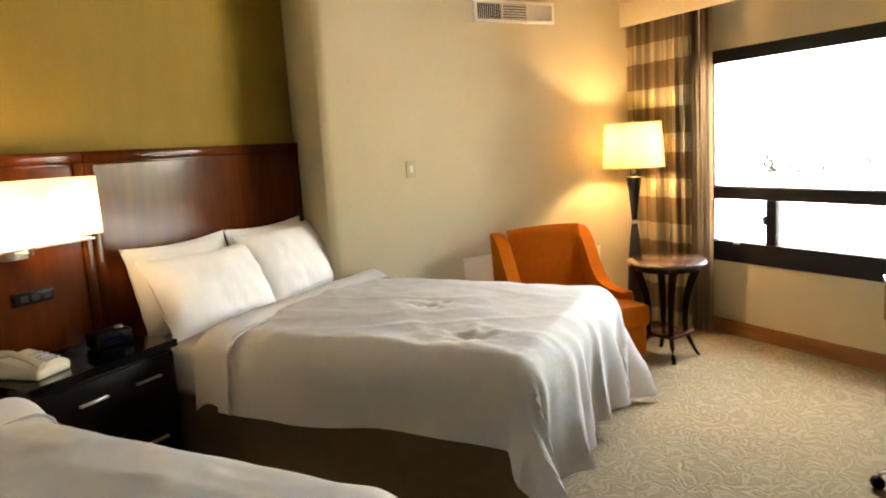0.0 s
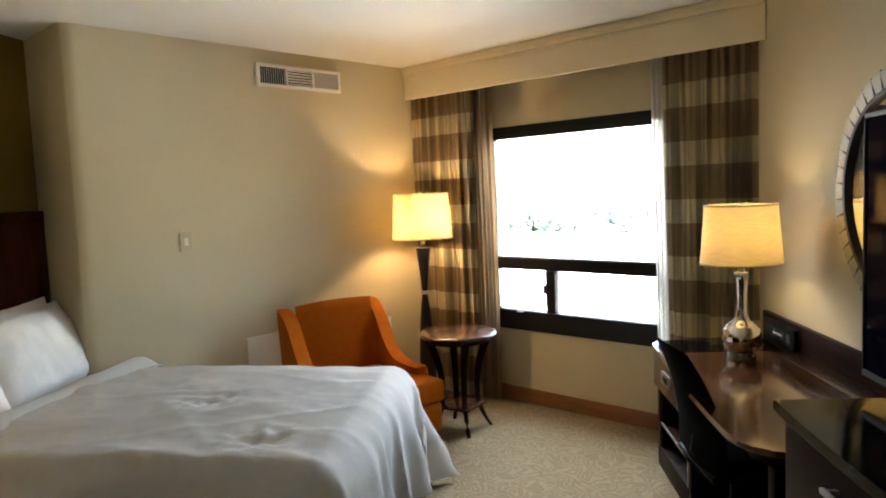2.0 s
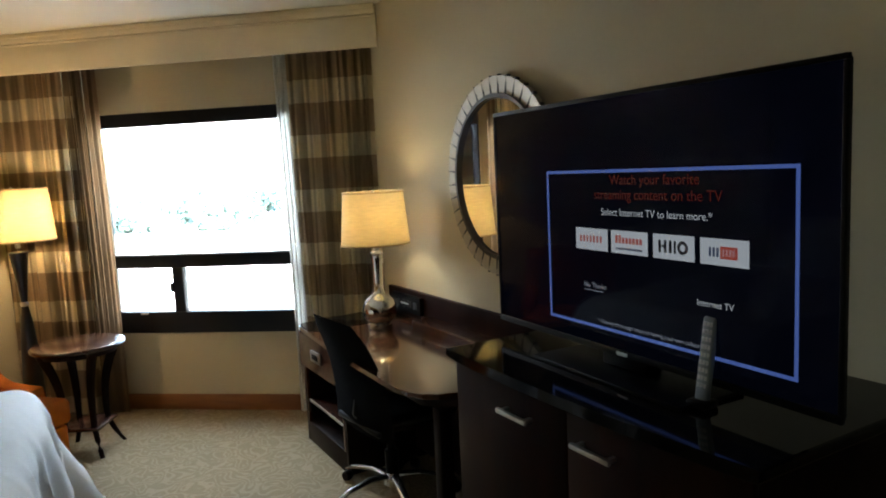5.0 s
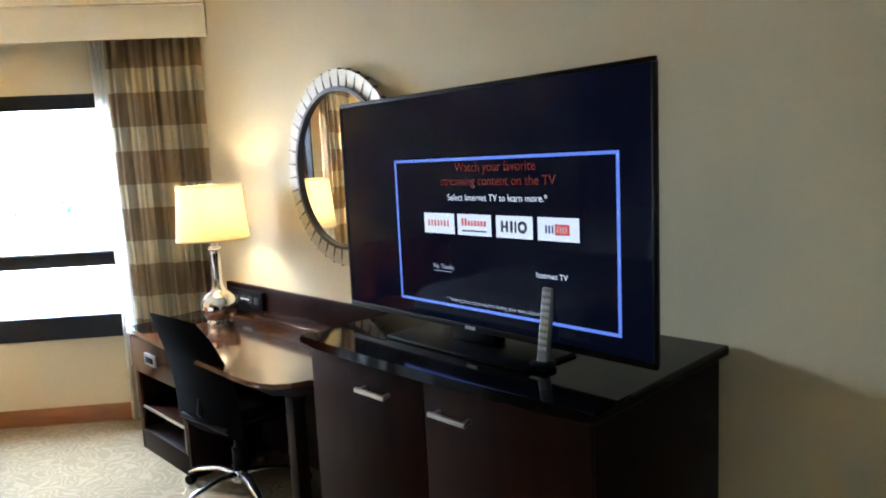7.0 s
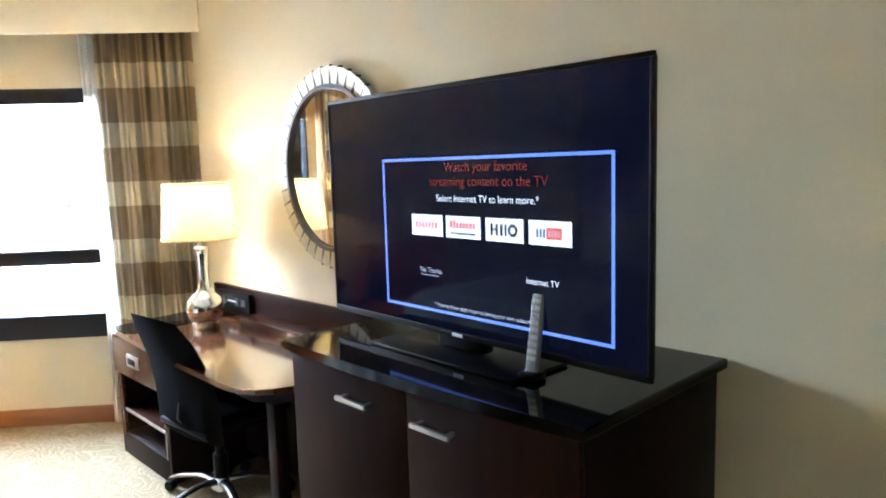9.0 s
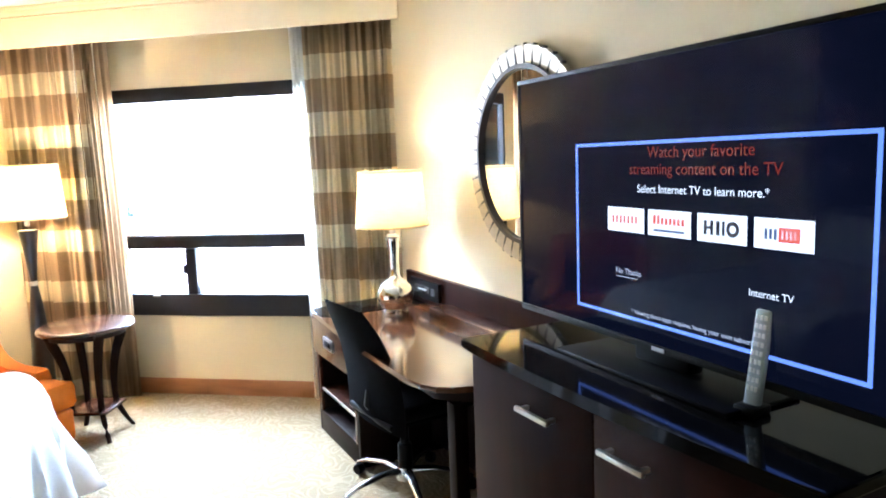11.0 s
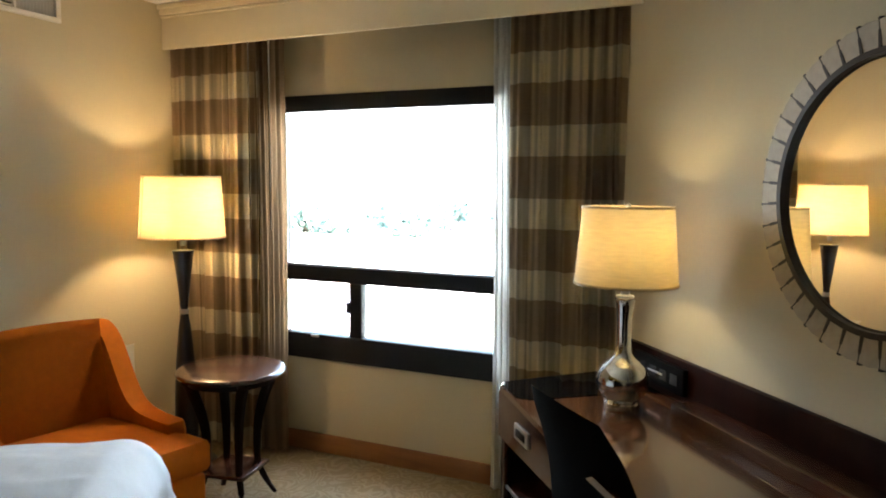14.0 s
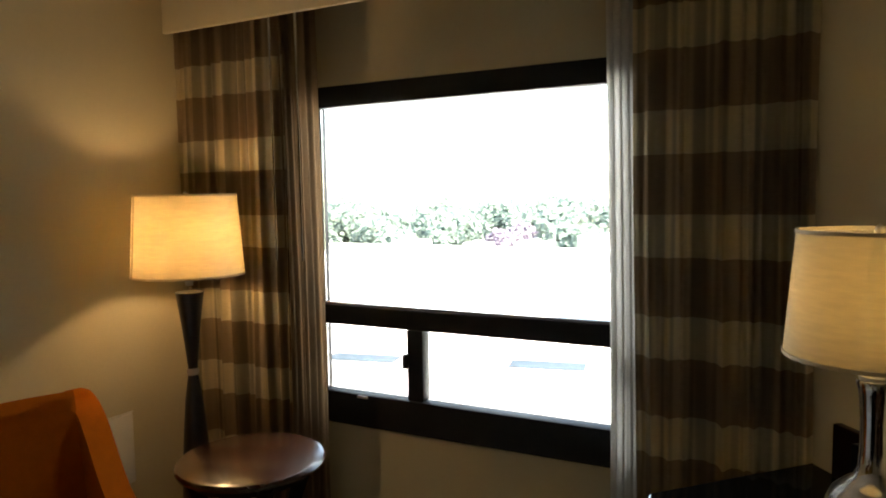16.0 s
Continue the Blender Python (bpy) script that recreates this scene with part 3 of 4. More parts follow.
# ---- nightstand and what stands on it ----
def build_nightstand():
    n = thing("nightstand", bedside(1.92, 0), "dark espresso nightstand with two drawers", "nightstand")
    part("body", box(-0.335, 0.335, -0.40, -0.012, 0.05, 0.625, 0.004), ESPRESSO, n)
    part("plinth", box(-0.32, 0.32, -0.38, -0.02, 0.0, 0.05), ESPRESSO, n)
    part("top", box(-0.355, 0.355, -0.425, -0.008, 0.625, 0.66, 0.006), BLACKTOP, n, "glossy black top", 8)
    for z0, z1 in ((0.07, 0.33), (0.345, 0.61)):
        d = part("drawer", box(-0.325, 0.325, -0.42, -0.40, z0, z1, 0.004), ESPRESSO, n)
        for x in (-0.17, 0.10):
            part("handle", box(x, x + 0.13, -0.446, -0.430, z1 - 0.085, z1 - 0.073, 0.003), NICKEL, d, "slim nickel pull")


build_nightstand()


def build_sconce():
    s = thing("wall_lamp", bedside(2.0, 0, 0), "lit wall lamp with a wide rectangular cream shade", "lamp")
    part("bracket", box(-0.05, 0.05, -0.05, 0.006, 1.09, 1.15, 0.004), NICKEL, s)
    part("arm", sweep([(0, -0.04, 1.12), (0, -0.15, 1.12), (0, -0.15, 1.30)], 0.008, 8), NICKEL, s)
    bm = bmesh.new()
    outer = [(-0.28, -0.24), (0.28, -0.24), (0.28, -0.06), (-0.28, -0.06)]
    for (ax, ay), (bx, by) in zip(outer, outer[1:] + outer[:1]):
        vs = [bm.verts.new(p) for p in ((ax, ay, 1.17), (bx, by, 1.17), (bx, by, 1.415), (ax, ay, 1.415))]
        bm.faces.new(vs)
    bmesh.ops.remove_doubles(bm, verts=bm.verts, dist=0.001)
    bmesh.ops.bevel(bm, geom=[e for e in bm.edges if abs(e.verts[0].co.z - e.verts[1].co.z) > 0.1], offset=0.02, segments=4, profile=0.5, affect="EDGES")
    shade = part("shade", bm, SHADE, s, "glowing cream fabric shade")
    part("tray", box(-0.24, 0.24, -0.225, -0.075, 1.145, 1.155, 0.003), VENTW, s)
    for x in (-0.15, 0.15):
        part("bulb_holder", lathe([(0.012, 1.155), (0.014, 1.20), (0.009, 1.215)], 14), VENTW, s).location = (x, -0.15, 0)


build_sconce()
for x in (-0.15, 0.15):
    bulb("wall_lamp_bulb", bedside(2.0 - x, 0.15, 1.27).translation, 0.17)

so = thing("socket_panel", bedside(1.92, 0.0, 0.915), "black socket panel on the mahogany wall", "socket")
part("plate", box(-0.085, 0.085, -0.008, 0.012, -0.028, 0.028, 0.004), BLACKP, so)
for x in (-0.05, 0.0, 0.05):
    part("outlet", box(x - 0.017, x + 0.017, -0.011, -0.007, -0.015, 0.015, 0.002), DARKHOLE, so)


def build_phone():
    p = thing("telephone", bedside(2.12, 0.24, 0.66, 12), "cream desk telephone with its handset down", "telephone")
    bm = box(-0.085, 0.085, -0.10, 0.10, 0.0, 0.05, 0.012, 3)
    for v in bm.verts:
        if v.co.z > 0.03:
            v.co.z += 0.22 * (v.co.y + 0.1) - 0.012
    part("body", bm, PHONEC, p)
    part("handset", sweep([(-0.055, -0.10, 0.052), (-0.055, -0.05, 0.075), (-0.055, 0.04, 0.098), (-0.055, 0.095, 0.092)], [0.022, 0.016, 0.016, 0.022], 10, 0.8), PHONEC, p)
    for r in range(4):
        for c in range(3):
            part("key", box(0.0 + c * 0.024, 0.016 + c * 0.024, -0.07 + r * 0.026, -0.055 + r * 0.026, 0.05 + r * 0.006, 0.058 + r * 0.006, 0.002), GREYKEY, p)
    part("cord", sweep([(-0.055 - 0.02 * math.sin(k * 0.4), 0.10 + 0.01 * k * 0.6, 0.03 + 0.006 * math.cos(k * 1.7)) for k in range(14)], 0.005, 6), PHONEC, p)


build_phone()


def build_clock():
    c = thing("alarm_clock", bedside(1.74, 0.20, 0.66, -10), "small black bedside alarm clock radio", "clock")
    part("case", box(-0.085, 0.085, -0.05, 0.055, 0.006, 0.075, 0.014, 3), BLACKP, c)
    part("display", box(-0.055, 0.035, -0.053, -0.049, 0.022, 0.056, 0.002), SCREEN, c)
    part("button", lathe([(0.018, 0.075), (0.017, 0.083), (0.0001, 0.084)], 18), NICKEL, c).location = (0.045, 0, 0)
    for x in (-0.06, 0.06):
        part("foot", lathe([(0.01, 0.0), (0.01, 0.008)], 10), BLACKP, c).location = (x, 0, 0)
    part("cable", sweep([(-0.06 - 0.02 * k, 0.05 - 0.006 * k, 0.006 + 0.02 * abs(math.sin(k * 0.9))) for k in range(10)], 0.004, 6), BLACKP, c)


build_clock()


# ---- armchair ----
def build_armchair():
    a = thing("armchair", pose(-3.655, 2.965, 0, 0, 0, -100), "orange upholstered armchair with sloping arms", "armchair")
    part("seat_rail", box(-0.345, 0.345, 0.06, 0.735, 0.10, 0.27, 0.02, 3), ORANGE, a)
    bm = prism([(-0.264, 0.10), (0.264, 0.10), (0.264, 0.585), (0.345, 0.60), (0.350, 0.75), (-0.350, 0.75), (-0.345, 0.60), (-0.264, 0.585)], 0.272, 0.42, 0.03)
    part("seat_cushion", bm, ORANGE, a, "plump orange seat cushion")

    def back(i, j):
        x, h = (i * 2 - 1) * 0.272, 0.27 + j * 0.592
        y = 0.17 - 0.11 * j + 0.02 * math.sin(math.pi * j) * (1 - (i * 2 - 1) ** 2)
        return (x, y, h + 0.012 * (1 - (i * 2 - 1) ** 2) * j)
    bm = grid(14, 16, back)
    bmesh.ops.solidify(bm, geom=bm.faces[:], thickness=0.11)
    bmesh.ops.bevel(bm, geom=[e for e in bm.edges if e.calc_face_angle(0) > 1.0], offset=0.02, segments=3, profile=0.5, affect="EDGES")
    part("backrest", bm, ORANGE, a)
    top = []
    for k in range(25):
        t = k / 24
        y = -0.04 + t * 0.62
        s = 1 / (1 + math.exp((t - 0.34) * 11))
        z = 0.462 + 0.388 * s
        top.append((y, z))
    for side in (-1, 1):
        outline = [(0.575, 0.265), (0.582, 0.42)] + [(y, z) for y, z in reversed(top)] + [(0.02, 0.265)]
        bm = prism(outline, -0.045, 0.045)
        bmesh.ops.bevel(bm, geom=[e for e in bm.edges if abs(e.verts[0].co.z - e.verts[1].co.z) < 1e-6], offset=0.018, segments=3, profile=0.5, affect="EDGES")
        bm.transform(Matrix(((0, 0, 1, side * 0.312), (1, 0, 0, 0), (0, 1, 0, 0), (0, 0, 0, 1))))
        part("arm", bm, ORANGE, a)
    for x in (-0.30, 0.30):
        for y in (0.08, 0.62):
            part("leg", prism([(x - 0.024, y - 0.024), (x + 0.024, y - 0.024), (x + 0.024, y + 0.024), (x - 0.024, y + 0.024)], 0, 0.10, 0.004), ESPRESSO, a)


build_armchair()


# ---- end table ----
def build_end_table():
    t = thing("side_table", pose(-2.985, 3.465, 0, 0, 0, 10), "round mahogany side table with four curved legs", "table")
    part("tabletop", lathe([(0.0001, 0.609), (0.228, 0.609), (0.244, 0.616), (0.248, 0.626), (0.242, 0.636), (0.228, 0.640), (0.0001, 0.640)], 56), MAHOGANY, t)
    part("apron", lathe([(0.198, 0.579), (0.203, 0.609)], 40), ESPRESSO, t)
    part("shelf", box(-0.125, 0.125, -0.125, 0.125, 0.15, 0.17, 0.008), MAHOGANY, t)
    for k in range(4):
        ang = radians(45 + 90 * k)
        pts, rad = [], []
        for j in range(15):
            h = j / 14
            r = 0.115 + 0.09 * max(0, (h - 0.45) / 0.55) ** 2 + 0.085 * max(0, (0.32 - h) / 0.32) ** 1.5
            pts.append((r * math.cos(ang), r * math.sin(ang), 0.609 * h))
            rad.append(0.013 + 0.017 * h)
        part("leg", sweep(pts, rad, 8, 0.8), ESPRESSO, t)


build_end_table()


# ---- lamps ----
def drum(r0, r1, z0, z1):
    bm = lathe([(r0, z0), (r1, z1), (r1 - 0.003, z1), (r0 - 0.003, z0)], 64, close=True)
    return bm


def shade_parts(lamp, r0, r1, z0, z1):
    s = part("shade", drum(r0, r1, z0, z1), SHADE, lamp, "glowing cream fabric drum shade")
    for r, z in ((r0, z0), (r1, z1)):
        part("trim", lathe([(r + 0.002, z - 0.004), (r + 0.002, z + 0.004), (r - 0.004, z + 0.004), (r - 0.004, z - 0.004)], 64, close=True), TRIM, s)
    for k in range(3):
        a = radians(120 * k + 20)
        part("spoke", sweep([(0, 0, z1 - 0.015), (math.cos(a) * (r1 - 0.004), math.sin(a) * (r1 - 0.004), z1 - 0.008)], 0.0025, 6), NICKEL, lamp)
    part("finial", lathe([(0.0001, z1 + 0.016), (0.008, z1 + 0.01), (0.009, z1), (0.004, z1 - 0.01), (0.004, z1 - 0.02)], 14), NICKEL, lamp)
    part("socket", lathe([(0.014, z0 - 0.045), (0.016, z0), (0.012, z0 + 0.05), (0.012, z0 + 0.08)], 16), NICKEL, lamp)


def build_floor_lamp():
    f = thing("floor_lamp", pose(-3.49, 3.69, 0), "lit floor lamp with an ebony hourglass stem", "lamp")
    part("base", lathe([(0.0001, 0), (0.15, 0), (0.155, 0.01), (0.15, 0.022), (0.07, 0.034), (0.05, 0.05)], 40), LEADED, f)
    part("lower_stem", lathe([(0.052, 0.04), (0.060, 0.20), (0.057, 0.36), (0.047, 0.56), (0.033, 0.72), (0.019, 0.815)], 28), LEADED, f)
    part("joint", lathe([(0.019, 0.812), (0.023, 0.820), (0.023, 0.832), (0.018, 0.84)], 24), NICKEL, f, "satin nickel joint ring")
    part("upper_stem", lathe([(0.018, 0.838), (0.024, 0.90), (0.037, 1.02), (0.052, 1.13), (0.055, 1.145), (0.02, 1.15)], 28), LEADED, f)
    shade_parts(f, 0.213, 0.192, 1.215, 1.525)
    a = radians(-112)
    part("seam", sweep([(0.2145 * math.cos(a), 0.2145 * math.sin(a), 1.217), (0.1935 * math.cos(a), 0.1935 * math.sin(a), 1.523)], 0.0022, 6), TRIM, f, "stitched seam of the shade")


build_floor_lamp()
bulb("floor_lamp_bulb", (-3.49, 3.69, 1.36), 0.85, (1.0, 0.71, 0.38))


def build_desk_lamp():
    d = thing("table_lamp", tv(0.397, 0.275, 0.702), "lit table lamp with a mercury glass bottle base", "lamp")
    part("foot", lathe([(0.0001, 0), (0.062, 0), (0.064, 0.006), (0.064, 0.026), (0.055, 0.034)], 40), MERCURY, d)
    part("bottle", lathe([(0.052, 0.030), (0.070, 0.045), (0.086, 0.07), (0.092, 0.10), (0.088, 0.128), (0.076, 0.152), (0.056, 0.172), (0.037, 0.187), (0.028, 0.205), (0.025, 0.25),
                          (0.0255, 0.31), (0.030, 0.37), (0.036, 0.395), (0.034, 0.40), (0.02, 0.40)], 44), MERCURY, d)
    part("collar", lathe([(0.03, 0.40), (0.031, 0.408), (0.015, 0.412), (0.015, 0.44)], 24), NICKEL, d)
    shade_parts(d, 0.179, 0.157, 0.452, 0.718)


build_desk_lamp()
bulb("table_lamp_bulb", tv(0.397, 0.275, 1.30).translation, 0.165, (1.0, 0.79, 0.43))


# ---- desk ----
def build_desk():
    d = thing("desk", tv(0, 0), "mahogany writing desk with a glossy top along the wall", "desk")
    edge = [(-0.10, -0.004), (-0.02, -0.575), (0.02, -0.60)] + [(0.02 + 1.33 * k / 12, -0.60 - 0.06 * math.sin(math.pi * 0.5 * k / 12)) for k in range(1, 13)]
    edge += [(1.43, -0.650), (1.49, -0.62), (1.53, -0.57), (1.545, -0.50), (1.70, -0.40), (1.70, -0.004)]
    part("desktop", prism(edge, 0.680, 0.702, 0.006), DESKTOP, d, "polished reddish brown desktop", 8)
    part("apron", prism([(-0.085, -0.02), (-0.02, -0.545), (1.43, -0.60), (1.50, -0.55), (1.66, -0.38), (1.66, -0.02)], 0.640, 0.680), ESPRESSO, d)
    part("left_band", prism([(-0.096, -0.012), (-0.016, -0.571), (0.04, -0.597), (0.20, -0.600), (0.235, -0.56), (0.235, -0.10), (0.27, -0.034)], 0.7025, 0.7045), BLACKTOP, d, "black inlaid corner of the top", 8)
    part("splashback", box(0.0, 1.70, -0.030, -0.003, 0.703, 0.858, 0.004), DRESSERWOOD, d)
    part("cable_ledge", box(0.50, 1.66, -0.145, -0.031, 0.703, 0.745, 0.005), MAHOGANY, d)
    # pedestal with a drawer above an open niche
    ped = part("pedestal", box(-0.11, -0.085, -0.545, -0.03, 0, 0.640), ESPRESSO, d)
    for x0, x1, y0, y1, z0, z1 in ((0.485, 0.51, -0.545, -0.03, 0, 0.640), (-0.085, 0.485, -0.05, -0.03, 0, 0.640), (-0.085, 0.485, -0.545, -0.05, 0.0, 0.115), (-0.085, 0.485, -0.53, -0.05, 0.43, 0.45)):
        part("panel", box(x0, x1, y0, y1, z0, z1, 0.002), ESPRESSO, ped)
    for side in (-0.084, 0.462):
        part("stile", box(side, side + 0.022, -0.548, -0.53, 0.115, 0.45, 0.002), MAHOGANY, ped)
    part("shelf", box(-0.084, 0.484, -0.535, -0.05, 0.235, 0.253, 0.002), MAHOGANY, ped)
    part("shelf_edge", box(-0.06, 0.46, -0.541, -0.535, 0.237, 0.251, 0.002), NICKEL, ped, "bright metal shelf edge")
    dr = part("drawer", box(-0.08, 0.48, -0.572, -0.548, 0.46, 0.660, 0.003), MAHOGANY, d)
    hd = part("handle", box(0.13, 0.27, -0.582, -0.572, 0.525, 0.585, 0.003), NICKEL, dr, "square nickel recessed pull")
    part("recess", box(0.155, 0.245, -0.5845, -0.580, 0.540, 0.570, 0.001), BLACKP, hd)
    part("leg", box(1.47, 1.525, -0.57, -0.515, 0, 0.640, 0.006), ESPRESSO, d)
    part("end_panel", box(1.66, 1.70, -0.40, -0.02, 0, 0.640, 0.003), ESPRESSO, d)
    part("modesty_panel", box(0.51, 1.66, -0.16, -0.14, 0.06, 0.640, 0.003), ESPRESSO, d)
    so = part("power_strip", box(0.09, 0.43, -0.052, -0.030, 0.735, 0.835, 0.004), BLACKP, d, "black desk power and data panel")
    for x in (0.14, 0.21, 0.28, 0.35):
        part("outlet", box(x, x + 0.045, -0.055, -0.051, 0.765, 0.805, 0.002), DARKHOLE, so)
    bm = box(0.205, 0.300, -0.057, -0.053, 0.783, 0.789)
    part("marking", bm, GREYKEY, so)


build_desk()


# ---- swivel chair ----
def build_swivel_chair():
    c = thing("desk_chair", tv(0.82, 0.45, 0, 4), "black swivel desk chair with a tall back pushed under the desk", "office chair")

    def back(i, j):
        x, h = (i * 2 - 1), j
        w = 0.270 - 0.040 * h + 0.02 * math.sin(math.pi * h) - 0.035 * max(0, h - 0.85) / 0.15
        y = -0.17 - 0.125 * h + 0.04 * math.sin(math.pi * h) + 0.035 * x * x
        return (x * w, y, 0.36 + 0.545 * h - 0.018 * x * x * h)
    bm = grid(16, 22, back)
    bmesh.ops.solidify(bm, geom=bm.faces[:], thickness=0.045)
    part("backrest", bm, MESHCLOTH, c)
    part("seat", box(-0.225, 0.225, -0.15, 0.25, 0.40, 0.465, 0.032, 4), MESHCLOTH, c)
    part("seat_shell", box(-0.20, 0.20, -0.17, 0.21, 0.375, 0.402, 0.01), BLACKP, c)
    part("back_stem", sweep([(0, -0.05, 0.385), (0, -0.13, 0.385), (0, -0.165, 0.44), (0, -0.150, 0.54)], [0.02, 0.022, 0.022, 0.018], 10), BLACKP, c)
    part("gas_lift", lathe([(0.032, 0.09), (0.032, 0.22), (0.020, 0.225), (0.020, 0.38)], 24), BLACKP, c)
    part("hub", lathe([(0.045, 0.06), (0.048, 0.085), (0.035, 0.115)], 24), CHROME, c)
    for k in range(5):
        a = radians(72 * k + 200)
        d = Vector((math.cos(a), math.sin(a), 0))
        leg = part("leg", sweep([tuple(d * 0.03 + Vector((0, 0, 0.098))), tuple(d * 0.12 + Vector((0, 0, 0.105))), tuple(d * 0.24 + Vector((0, 0, 0.085))), tuple(d * 0.30 + Vector((0, 0, 0.062)))],
                                [0.024, 0.021, 0.017, 0.013], 10, 0.6), CHROME, c, "polished chrome star-base leg")
        bm = lathe([(0.0001, -0.02), (0.022, -0.02), (0.026, -0.012), (0.026, 0.012), (0.022, 0.02), (0.0001, 0.02)], 18)
        bm.transform(Matrix.Translation(d * 0.298 + Vector((0, 0, 0.026))) @ Matrix.Rotation(a, 4, "Z") @ Matrix.Rotation(radians(90), 4, "X"))
        part("castor", bm, BLACKP, leg)


build_swivel_chair()


# ---- dresser, television ----
def build_dresser():
    d = thing("dresser", tv(2.345, 0), "dark wood dresser with a glossy black top", "dresser")
    w = 0.555
    part("body", box(-w + 0.01, w - 0.01, -0.63, -0.008, 0.06, 0.915, 0.004), ESPRESSO, d)
    part("plinth", box(-w + 0.03, w - 0.03, -0.60, -0.02, 0, 0.06), ESPRESSO, d)
    outline = [(-w - 0.015, -0.004)] + [(-w - 0.015 + (2 * w + 0.03) * k / 14, -0.672 - 0.022 * math.sin(math.pi * k / 14)) for k in range(15)] + [(w + 0.015, -0.004)]
    part("top", prism(outline, 0.915, 0.945, 0.006), BLACKTOP, d, "glossy black stone top", 8)
    for x0, x1, hx in ((-w + 0.012, -0.0015, -0.272), (0.0015, w - 0.012, 0.050)):
        dr = part("door", box(x0, x1, -0.652, -0.630, 0.075, 0.905, 0.004), DRESSERWOOD, d)
        h = part("handle", box(hx, hx + 0.14, -0.688, -0.676, 0.818, 0.832, 0.003), NICKEL, dr, "satin nickel bar handle")
        for x in (hx + 0.01, hx + 0.12):
            part("handle_post", box(x, x + 0.01, -0.677, -0.651, 0.820, 0.830), NICKEL, h)


build_dresser()

SCR = thing("television", tv(2.34, 0.44, 0.945, -2.5), "large flat television showing a streaming menu on a dark screen", "television")


